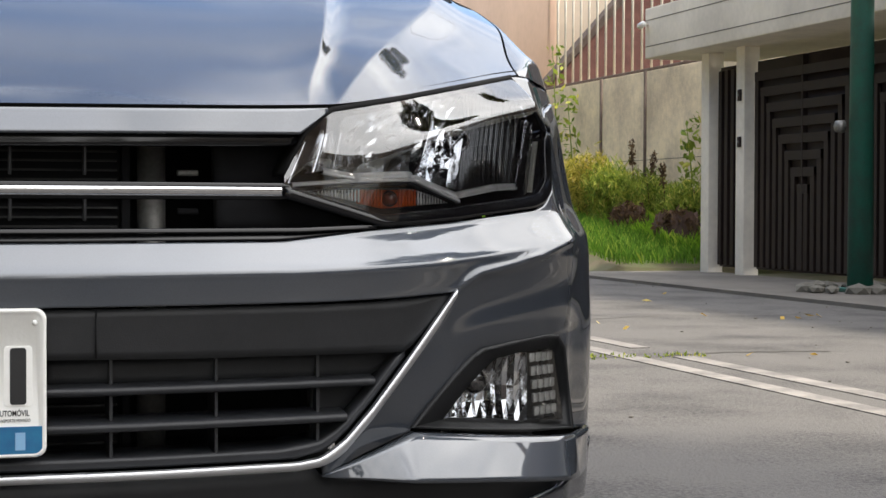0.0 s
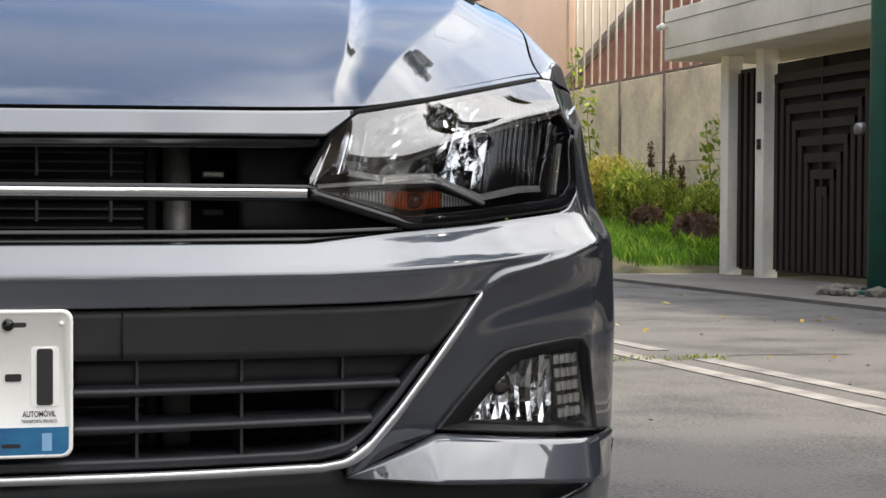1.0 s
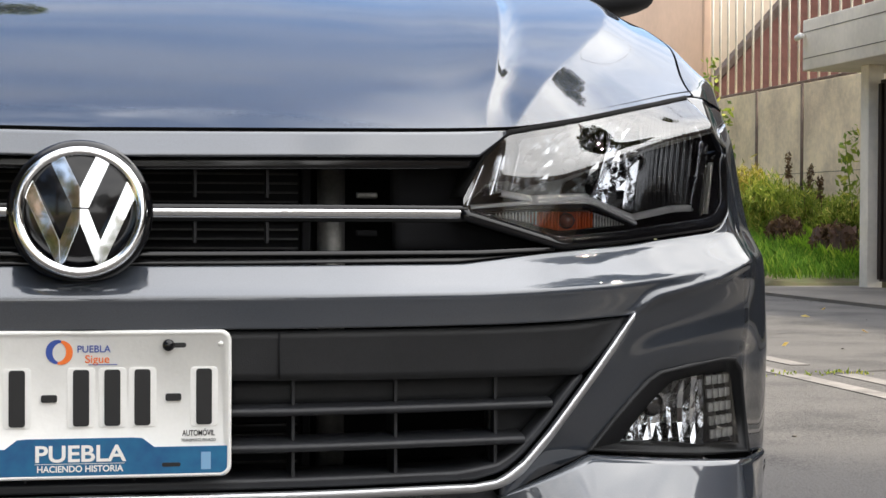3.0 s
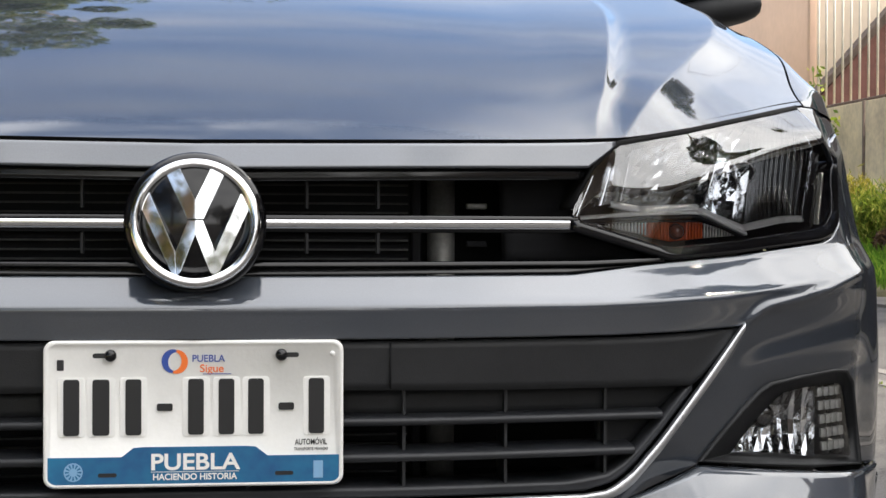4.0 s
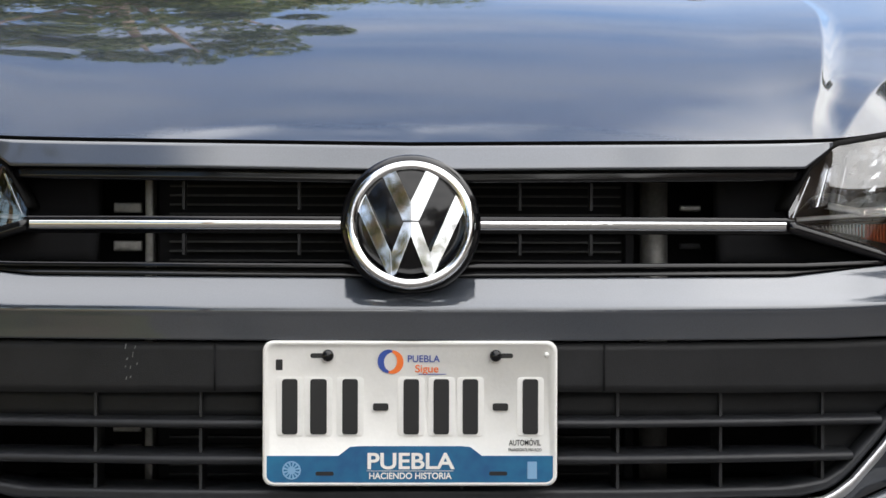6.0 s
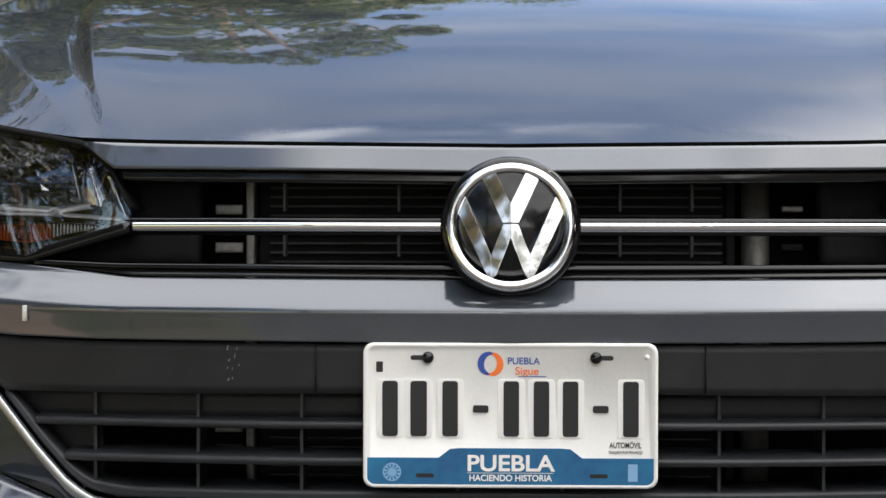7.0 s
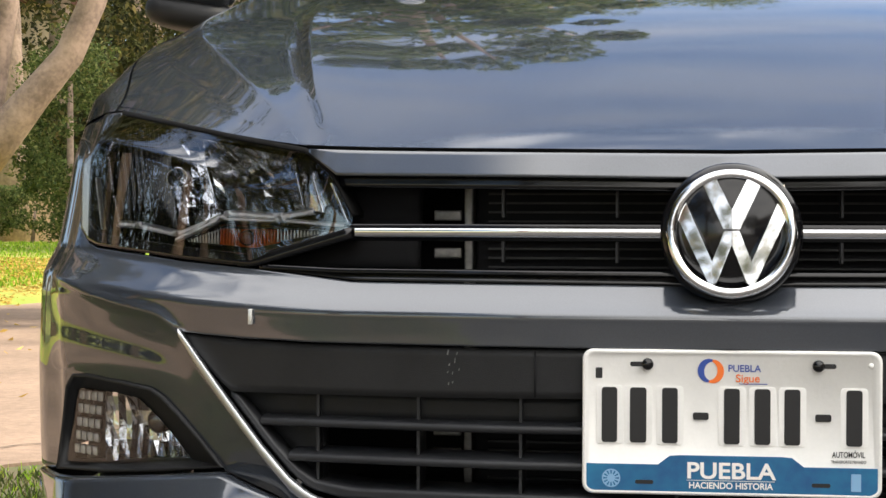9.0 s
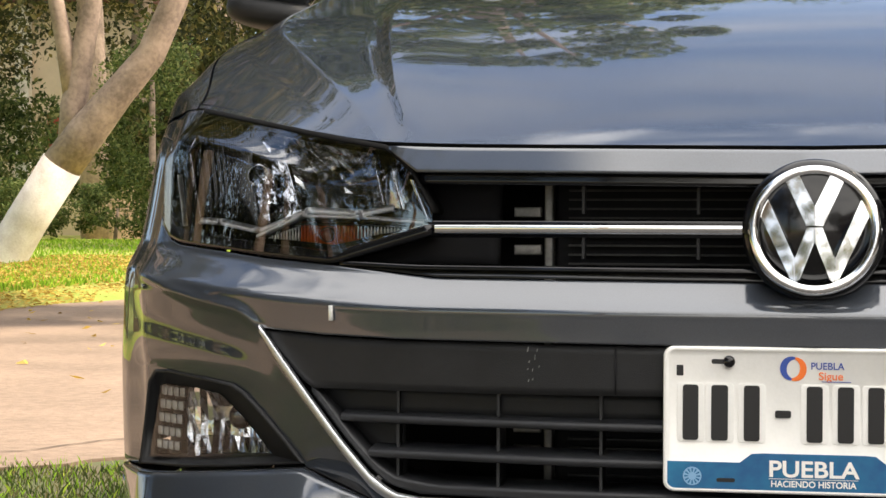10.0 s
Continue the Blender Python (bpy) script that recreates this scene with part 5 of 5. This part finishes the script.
# ---- plants ----
def leaf_cloud(clumps, size, per, seed, flat=0.75, slim=0.45, up=0.0):
    """Many small bent leaves round clump centres."""
    rng = np.random.default_rng(seed)
    n = len(clumps) * per
    mid = np.repeat(np.array([c for c, r in clumps], float), per, axis=0)
    rad = np.repeat(np.array([r for c, r in clumps], float), per)

    def ways():
        d = rng.normal(size=(n, 3))
        return d / (np.linalg.norm(d, axis=1)[:, None] + 1e-9)

    c = mid + ways() * (rad * rng.uniform(0.35, 1.0, n) ** 0.5)[:, None] * np.array([1, 1, flat])
    u = ways() + np.array([0, 0, up])
    u /= np.linalg.norm(u, axis=1)[:, None] + 1e-9
    w = np.cross(u, ways())
    w /= np.linalg.norm(w, axis=1)[:, None] + 1e-9
    k = (size * rng.uniform(0.6, 1.3, n))[:, None]
    verts = np.stack([c - u * k, c + w * k * slim, c + u * k, c - w * k * slim], axis=1).reshape(-1, 3)
    faces = np.arange(4 * n).reshape(-1, 4).tolist()
    me = bpy.data.meshes.new("crown")
    me.from_pydata(verts.tolist(), [], faces)
    return me


def leafy(name, me, mat, parent, label=""):
    me.materials.append(mat)
    ob = new(name, me)
    ob.parent = parent
    return tagged(ob, label)


def clumps_in(center, radii, n, r, seed):
    rng = np.random.default_rng(seed)
    out = []
    while len(out) < n:
        d = rng.uniform(-1, 1, 3)
        if 0.25 < np.dot(d, d) < 1:
            out.append((tuple(np.array(center) + d * np.array(radii)), r * rng.uniform(0.6, 1.3)))
    return out


# whitewashed leaning tree on the lawn
tree = thing("tree", "leaning forked tree with a whitewashed foot on the lawn", "tree", (-9.50, 19.2, 0.12))
part("trunk", tube([(0.80, 0, 1.34), (1.15, 0, 1.78), (1.55, 0, 2.25), (1.95, 0.1, 2.75), (2.25, 0.1, 3.4), (2.6, 0.2, 4.6), (3.3, 0.3, 6.0)], [0.258, 0.245, 0.20, 0.18, 0.165, 0.13, 0.06], 18), M_BARK, tree)
part("whitewash", tube([(-0.15, 0, -0.05), (0.05, 0, 0.18), (0.36, 0, 0.68), (0.82, 0, 1.37)], [0.36, 0.27, 0.262, 0.266], 20), M_LIME, tree, "limewashed lower trunk")
part("limb", tube([(0.95, 0.02, 1.55), (0.93, 0.1, 2.1), (1.0, 0.15, 2.6), (1.12, 0.2, 3.4), (1.3, 0.3, 5.0)], [0.20, 0.17, 0.15, 0.13, 0.06], 14), M_BARK, tree)
part("limb", tube([(0.93, 0.1, 2.2), (0.80, 0.1, 2.9), (0.68, 0.1, 3.5), (0.2, 0.1, 5.0)], [0.13, 0.11, 0.10, 0.05], 12), M_BARK, tree)
leafy("crown", leaf_cloud(clumps_in((1.8, 0.0, 6.4), (3.6, 3.2, 1.8), 90, 0.55, 3), 0.09, 70, 4), M_LEAF, tree)

# x, y, height, crown radius, trunk radius
FAR_TREES = ((-12.4, 30, 15, 4.6, 0.25), (-17.6, 34, 15, 5.0, 0.3), (-8.5, 40, 17, 5.4, 0.28), (-21, 40, 14, 5.0, 0.3), (-12.5, 48, 15, 5.0, 0.3), (-27, 46, 14, 5.0, 0.3), (-7.0, 55, 18, 5.6, 0.3), (-18.0, 58, 15, 5.2, 0.3), (-6.0, 78, 18, 6.0, 0.3), (-15.5, 20.5, 14, 4.6, 0.26), (-17.0, 25, 13, 4.8, 0.3), (-9.5, 2.0, 8.0, 3.6, 0.22))
SIDE_TREES = ((-6.9, -1.6, 8.5, 2.9, 0.17), (-7.9, 1.0, 9.0, 2.8, 0.19), (-6.6, -5.2, 8.0, 3.0, 0.18), (-8.6, -3.4, 9.0, 3.0, 0.2), (-8.8, 7.8, 9.5, 4.2, 0.24), (-9.8, 13.5, 12, 4.6, 0.26), (-11.0, -14.0, 9, 3.8, 0.25), (-5.5, -17.0, 10.5, 4.4, 0.3), (2.5, -28.0, 8, 3.6, 0.3), (9.5, -31.0, 8, 3.6, 0.3), (14.0, 50.0, 12, 3.8, 0.3), (-1.8, 26.0, 11.6, 3.9, 0.2), (-1.9, 11.5, 9.0, 1.9, 0.13))
STREET_TREES = ((-7.6, 11.5, 9.4, 3.4, 0.2), (-2.2, 62.0, 16, 6.0, 0.3), (3.4, 80.0, 18, 6.5, 0.3), (-1.8, 41.0, 18.5, 5.2, 0.3), (-15.0, 39.0, 14, 4.6, 0.25), (-19.5, 32.0, 12, 4.0, 0.22))
for i, (x, y, h, r, rad) in enumerate(FAR_TREES + SIDE_TREES + STREET_TREES):
    t = thing("tree", "young street tree on the verge with bright green foliage" if -3 < x < 0 < y else "tall park tree with dense dark green foliage", "tree", (x, y, 0.1), "park trees")
    lean = random.uniform(-0.5, 0.5)
    part("trunk", tube([(0, 0, -0.1), (lean * 0.3, 0, h * 0.3), (lean, 0.1, h * 0.6), (lean * 1.3, 0.2, h * 0.95)], [rad * 1.25, rad, rad * 0.7, rad * 0.2], 12), M_BARK, t)
    for k in range(4):
        a = k * 1.6 + i
        part("limb", tube([(lean * 0.6, 0, h * (0.38 + 0.05 * k)), (lean + math.cos(a) * r * 0.45, math.sin(a) * r * 0.45, h * 0.68), (lean + math.cos(a) * r * 0.75, math.sin(a) * r * 0.75, h * 0.85)], [rad * 0.5, rad * 0.3, rad * 0.1], 8), M_BARK, t)
    leafy("crown", leaf_cloud(clumps_in((lean, 0, h * 0.66), (r, r, h * 0.38), 130, r * 0.2, 20 + i), 0.085, 150, 50 + i), M_HEDGE if -3 < x < 0 < y else M_LEAF, t)

# a dense belt of bushes closes the park
for i in range(17):
    if i == 14:
        continue
    x, y = (-19.6, 41.5) if i == 13 else (-34 + i * 3.1, 50 + (i % 3) * 2.0) if i < 11 else (-22 + (i - 11) * 2.3, 33.5 + (i % 2) * 1.5)
    b = thing("tall_bush", "tall green bush at the back of the park", "shrub", (x, y, 0.1), "bushes behind the park")
    part("stem", tube([(0, 0, 0), (0.1, 0, 2.0)], [0.12, 0.05], 8), M_BARK, b)
    # bush 4 takes the paler leaves too, sunlight put into its colour
    leafy("foliage", leaf_cloud(clumps_in((0, 0, 2.3), (2.3, 1.5, 2.2), 80, 0.6, 220 + i), 0.085, 130, 240 + i), M_HEDGE if i % 2 or i == 4 else M_LEAF, b)

for i in range(9):
    b = thing("tall_bush", "tall dark green bush beside the lane", "shrub", (-10.3 - 0.5 * (i % 2), -9.0 + i * 1.7, 0.1), "bushes beside the lane")
    part("stem", tube([(0, 0, 0), (0.1, 0, 1.6)], [0.10, 0.04], 8), M_BARK, b)
    leafy("foliage", leaf_cloud(clumps_in((0, 0, 1.7), (1.0, 1.4, 1.7), 60, 0.5, 520 + i), 0.07, 110, 540 + i), M_LEAF, b)

# woods far behind
bm_far = leaf_cloud([((x, 66.0 + 2.0 * math.sin(x), 2.0 + 12.0 * ((k * 7) % 10) / 10), 1.9) for k, x in enumerate(spaced_out(-58.0, -9.0, 190))], 0.34, 200, 777)
woods = leafy("far_woods", bm_far, M_LEAF, None)
tagged(woods, "dark green woods far behind the park", "trees", "", "stuff")

finish("garden_wall", boxed((-12.9, 30.6, 0.0), (-7.2, 30.8, 1.5), 0.01), M_PINK, None, False, "low pinkish garden wall behind the shrubs", "wall", "", "structure")

# a sunlit little house seen between the far trunks
lodge = thing("lodge", "small sunlit cream house with a white column and red shutter", "house", (-20.2, 45.5, 0.0))
lodge.matrix_world = pose(-20.2, 45.5, 0.0, 0, 0, radians(38))
part("wall", boxed((-3.2, 0.0, 0.0), (3.0, 0.25, 7.0), 0.01), M_CREAM, lodge)
part("roof", boxed((-3.5, -0.5, 7.0), (3.3, 3.0, 7.25), 0.02), M_TILE, lodge, "red-brown flat eaves")
part("shutter", boxed((0.3, -0.03, 2.6), (1.0, 0.0, 3.9), 0.005), M_REDDOOR, lodge, "red painted shutter")
part("column", boxed((-0.55, -0.30, 0.0), (-0.15, -0.02, 7.0), 0.02), M_LIME, lodge, "white column")
part("window", boxed((-2.2, -0.02, 1.2), (-1.2, 0.0, 2.5), 0.004), M_GLASSDARK, lodge)

# hedge and shrubs behind the lawn
for i, (x, y, z, r) in enumerate(((-12.5, 27.0, 0.55, 0.75), (-11.0, 27.2, 0.55, 0.8), (-9.6, 27.4, 0.5, 0.7), (-14.2, 27.0, 0.6, 0.8), (-8.3, 28.0, 0.6, 0.75), (-15.8, 27.4, 0.6, 0.8))):
    b = thing("shrub", "low rounded green garden shrub behind the lawn", "shrub", (x, y, 0.15 + lawn_rise(y)), "garden shrubs")
    part("stem", tube([(0, 0, 0), (0.05, 0, z)], [0.04, 0.02], 8), M_BARK, b)
    leafy("foliage", leaf_cloud(clumps_in((0, 0, z), (r, r * 0.8, 0.5), 44, 0.22, 80 + i), 0.036, 130, 90 + i), M_HEDGE, b)
b = thing("ivy_bush", "dense dark green climbing bush beside a trunk", "shrub", (-9.2, 24.0, 0.35))
part("stem", tube([(0, 0, 0), (0.0, 0, 2.6)], [0.08, 0.04], 8), M_BARK, b)
leafy("foliage", leaf_cloud(clumps_in((0, 0, 1.9), (0.75, 0.7, 1.5), 70, 0.3, 120), 0.038, 150, 121), M_HEDGE, b)


def blades(x0, x1, y0, y1, z0, n, h, seed, mat, name, label, category, w=0.006, rise=None):
    rng = np.random.default_rng(seed)
    verts, faces = [], []
    for _ in range(n):
        x, y, a = rng.uniform(x0, x1), rng.uniform(y0, y1), rng.uniform(0, math.tau)
        k, bend = h * rng.uniform(0.5, 1.3), rng.normal(0, 0.35)
        c, s = math.cos(a) * w, math.sin(a) * w
        z = z0 + (rise(y) if rise else 0.0)
        b = len(verts)
        verts += [(x - c, y - s, z), (x + c, y + s, z), (x + bend * k * 0.4 + c * 0.6, y + bend * k * 0.3, z + k * 0.65), (x + bend * k, y + bend * k * 0.6, z + k)]
        faces += [(b, b + 1, b + 2), (b, b + 2, b + 3)]
    me = bpy.data.meshes.new(name)
    me.from_pydata(verts, [], faces)
    me.materials.append(mat)
    return tagged(new(name, me), label, category, "", "stuff")


def bank(y):
    """The lot rises gently behind the pavement."""
    return 0.10 + 0.40 * max(0.0, min(1.0, (y - 14.9) / 3.6))


finish("lot_bank", grid([[(x, y, (bank(y) if 0 < k < 9 and y > 14.95 else 0.0) - 0.02 + 0.03 * math.sin(2.3 * x + 1.7 * y)) for k, x in enumerate(spaced_out(6.45, 8.98, 10))] for y in [14.92, 14.96] + spaced_out(15.05, 26.0, 40)]), M_SOIL, None, True, "grassy earth bank of the empty lot", "ground", "", "structure")
blades(6.7, 8.95, 15.0, 26, -0.01, 34000, 0.13, 7, M_LOT, "lot_grass", "bright green grass of the empty lot", "grass", 0.004, bank)
blades(7.75, 8.9, 15.2, 25.0, 0.0, 6000, 0.17, 41, M_GRASS, "tall_grass", "tall yellow-green wild grass in the empty lot", "grass", 0.0028, bank)
blades(-2.25, -1.40, -2.0, 3.0, 0.0, 17000, 0.022, 8, M_SHADEDVERGE, "verge_grass", "short verge grass beside the car, coloured dark as in shade", "grass", 0.0022)
blades(-2.25, -1.40, 1.2, 3.1, 0.0, 1100, 0.030, 88, M_GRASS, "verge_tufts", "bright green tufts in the verge", "grass", 0.0025)
blades(-14.0, -6.4, 12.0, 27, 0.15, 14000, 0.05, 9, M_GRASS, "lawn_grass", "short sunlit lawn grass", "grass", 0.012, lawn_rise)


def litter(n, x0, x1, y0, y1, low, seed, name, label):
    rng = np.random.default_rng(seed)
    verts, faces = [], []
    for _ in range(n):
        x, y, a, k = rng.uniform(x0, x1), rng.uniform(y0, y1), rng.uniform(0, math.tau), rng.uniform(0.018, 0.045)
        c, s = math.cos(a) * k, math.sin(a) * k
        b = len(verts)
        z = low + (max(0.0, float(np.interp(x, lawn_x, lawn_z))) + lawn_rise(y) if x < -6.1 else 0.0)
        verts += [(x - c, y - s, z), (x - s * 0.4, y + c * 0.4, z + rng.uniform(0.0, 0.02)), (x + c, y + s, z + rng.uniform(0, 0.02)), (x + s * 0.4, y - c * 0.4, z)]
        faces.append((b, b + 1, b + 2, b + 3))
    me = bpy.data.meshes.new(name)
    me.from_pydata(verts, [], faces)
    me.materials.append(M_DRY)
    return tagged(new(name, me), label, "fallen leaves", "", "stuff")


litter(15000, -9.5, -6.2, 9.0, 21.0, 0.01, 11, "fallen_leaves", "yellow fallen leaves on the lawn's edge")
litter(260, -6.3, -1.9, 3.2, 16.0, 0.014, 12, "path_leaves", "scattered dry leaves on the paved lane")

def crack(name, points, width, label):
    """An open joint that wanders over the asphalt."""
    rng = np.random.default_rng(len(points))
    rows = []
    for (xa, ya), (xb, yb) in zip(points, points[1:]):
        for k in range(12):
            x, y = xa + (xb - xa) * k / 12, ya + (yb - ya) * k / 12
            w, off = width * rng.uniform(0.3, 1.3), rng.normal(0, width * 0.7)
            n = Vector((-(yb - ya), xb - xa, 0)).normalized()
            rows.append([(x + n.x * (off - w), y + n.y * (off - w), 0.0135), (x + n.x * (off + w), y + n.y * (off + w), 0.0135)])
    return finish(name, grid(rows), M_CRACK, None, False, label, "crack", "", "structure")


M_CRACK = material("dirt_in_crack", (0.028, 0.024, 0.018), 0.95, vary=0.4, scale=30.0)
crack("road_crack", ((1.9, 5.40), (2.6, 5.60), (3.1, 5.52), (3.6, 5.70), (4.1, 5.62)), 0.022, "dark dirt-filled crack across the asphalt")
crack("road_crack", ((3.3, 7.8), (4.2, 8.3), (5.1, 8.2), (5.9, 8.6)), 0.008, "thin crack in the asphalt")
crack("path_crack", ((-2.9, 2.95), (-2.5, 3.15), (-2.27, 3.28), (-2.13, 3.6), (-1.9, 3.75)), 0.006, "dark wandering crack in the paved lane")
crack("road_crack", ((1.6, 3.2), (2.1, 4.4), (2.0, 5.7)), 0.006, "thin crack in the asphalt")
rng_grit = np.random.default_rng(77)
bm = bmesh.new()
for _ in range(120):
    x = 6.0 - abs(rng_grit.normal(0, 0.9)) if rng_grit.random() < 0.6 else rng_grit.uniform(1.2, 5.9)
    y, r = rng_grit.uniform(2.5, 14.0), rng_grit.uniform(0.003, 0.009)
    m = Matrix.Translation((x, y, 0.012 + r * 0.4)) @ Matrix.Rotation(rng_grit.uniform(0, 6), 4, "Z") @ Matrix.Diagonal((r * 1.4, r, r * 0.7, 1))
    bmesh.ops.create_icosphere(bm, subdivisions=1, radius=1.0, matrix=m)
finish("road_grit", bm, M_CONCRETE, None, False, "loose grit and pebbles scattered over the asphalt", "gravel", "", "stuff")
blades(2.3, 3.4, 5.46, 5.66, 0.012, 170, 0.016, 31, M_WEED, "crack_weeds", "small weeds growing in a crack of the asphalt", "weeds", 0.006)
litter(22, 2.0, 6.0, 4.0, 12.0, 0.016, 13, "road_leaves", "few dry leaves on the asphalt")

# rotten stumps and dry stalks in the lot
def stump(x, y, r, h, seed):
    st = thing("tree_stump", "rotten reddish-brown tree stump in the grass", "stump", (x, y, bank(y) - 0.04), "stumps in the lot")
    rng = np.random.default_rng(seed)
    n = 26
    rag = [1 + 0.28 * rng.normal() * 0.5 + 0.16 * math.sin(3 * k * math.tau / n) for k in range(n)]
    tops = [h * rng.uniform(0.72, 1.12) for k in range(n)]
    rows = []
    for f in (0.0, 0.15, 0.4, 0.7, 1.0):
        w = 1.35 - 0.45 * f ** 0.6
        rows.append([(r * w * rag[k] * math.cos(k * math.tau / n), r * w * rag[k] * math.sin(k * math.tau / n), tops[k] * f) for k in range(n)])
    rows.append([(0.72 * p[0], 0.72 * p[1], p[2] * 0.93) for p in rows[-1]])
    rows.append([(0.2 * p[0], 0.2 * p[1], h * 0.55) for p in rows[-1]])
    part("body", grid(rows, True), M_STUMP, st, smooth=False)
    leafy("bark_litter", leaf_cloud(clumps_in((0, 0, h * 0.6), (r * 1.35, r * 1.35, h * 0.5), 40, 0.06, 300 + seed), 0.035, 26, 310 + seed, 1.6), M_DEADWEED, st, "loose dry bark and roots")
    for k in range(7):
        a, l = rng.uniform(0, math.tau), rng.uniform(0.5, 0.95) * h
        c, q = math.cos(a) * r * 1.12, math.sin(a) * r * 1.12
        part("splinter", tube([(c * 1.3, q * 1.3, 0), (c * 1.08, q * 1.08, l * 0.6), (c * 1.12, q * 1.12, l)], [0.03, 0.026, 0.006], 6), M_STUMP, st, smooth=False)


M_STUMP = material("rotten_wood", (0.15, 0.085, 0.06), 0.95, scale=9.0, second=(0.045, 0.026, 0.02), bump=0.6, bump_scale=30.0, stretch=(1, 1, 0.25))
stump(8.15, 16.7, 0.24, 0.36, 3)
stump(7.95, 17.7, 0.17, 0.30, 4)
for i, (x, y, h) in enumerate(((8.50, 19.0, 1.45), (8.75, 18.9, 1.30), (8.45, 17.9, 1.15))):
    w = thing("dry_stalk", "dry brown flower stalk standing among the weeds", "weed", (x, y, bank(y) - 0.02), "dry stalks")
    h -= 0.85 * bank(y)
    part("stalk", tube([(0, 0, 0), (0.03, 0.02, h * 0.5), (0.0, 0.06, h)], [0.012, 0.009, 0.004], 6), M_DEADWEED, w)
    leafy("flower_head", leaf_cloud([((0.01, 0.04, h * (0.74 + 0.05 * k)), 0.045) for k in range(6)], 0.03, 14, 480 + i, 1.2), M_DEADWEED, w)
# the second tree is added unseen, its crown blocking the sun from the car
for k, (x, y, h, rx, ry, rz, n) in enumerate(((10.3, 17.8, 14.6, 0.8, 0.8, 0.6, 24), (9.0, 0.7, 11.6, 2.3, 3.2, 1.7, 260))):
    yard = thing("tree", "tall thin tree added out of view behind the garage gates", "tree", (x, y, 0.0), "yard trees")
    part("trunk", tube([(0, 0, 0), (0.1, 0, 5.0), (0.0, 0, h)], [0.14, 0.11, 0.05] if k else [0.06, 0.02, 0.008], 10), M_BARK, yard)
    for b in range(4 * k):
        part("limb", tube([(0.03, 0, h * 0.72), (math.cos(b * 1.6) * rx * 0.4, math.sin(b * 1.6) * ry * 0.4, h * 0.88), (math.cos(b * 1.6) * rx * 0.75, math.sin(b * 1.6) * ry * 0.75, h + 0.2)], [0.05, 0.035, 0.012], 6), M_BARK, yard)
    leafy("crown", leaf_cloud(clumps_in((0, 0, h), (rx, ry, rz), n, 0.38, 401 + k), 0.08, 130, 402 + k), M_LEAF, yard)

# weeds of the empty lot
for i, (x, y, h, r) in enumerate(((7.80, 18.7, 1.15, 0.34), (7.92, 18.3, 1.0, 0.32), (8.5, 19.9, 0.85, 0.45), (8.6, 18.6, 0.80, 0.45), (8.5, 17.0, 0.85, 0.40), (8.3, 24.0, 1.2, 0.6), (8.7, 19.2, 1.0, 0.3), (8.6, 16.2, 0.8, 0.35))):
    yellow = i in (0, 5)
    h -= 0.75 * bank(y)
    w = thing("weed_bush", "tall dry yellow weed clump before the wall" if yellow else "wild green weed clump before the wall", "weeds", (x, y, bank(y) - 0.02), "weeds in the lot")
    rng_w = np.random.default_rng(140 + i)
    for k in range(9):
        a, lean, hh = rng_w.uniform(0, math.tau), rng_w.uniform(0.1, 0.9) * r, h * rng_w.uniform(0.7, 1.25)
        part("stem", tube([(math.cos(a) * lean * 0.3, math.sin(a) * lean * 0.3, 0), (math.cos(a) * lean * 0.6, math.sin(a) * lean * 0.6, hh * 0.6), (math.cos(a) * lean, math.sin(a) * lean, hh)], [0.010, 0.008, 0.003], 5), M_DEADWEED, w)
    leafy("foliage", leaf_cloud(clumps_in((0, 0, h * 0.55), (r, r, h * 0.55), 70, 0.12, 140 + i), 0.055, 60, 160 + i, 1.5, 0.13, 1.0), M_STRAW if yellow else M_WEED, w)
for i, (x, y, h) in enumerate(((8.6, 22.2, 2.9), (8.65, 21.7, 2.2), (8.7, 17.7, 1.7))):
    w = thing("tall_weed", "tall thin weed stalk with small yellow-green leaves", "weed", (x, y, bank(y) - 0.02), "tall weeds")
    h -= 0.9 * bank(y)
    part("stalk", tube([(0, 0, 0), (0.05, 0.04, h * 0.5), (0.0, 0.1, h)], [0.018, 0.012, 0.005], 6), M_WEED, w)
    leafy("foliage", leaf_cloud([((0.03, 0.05, h * k / 14), 0.13) for k in range(5, 15)], 0.06, 9, 180 + i, 1.0), M_WEED, w)
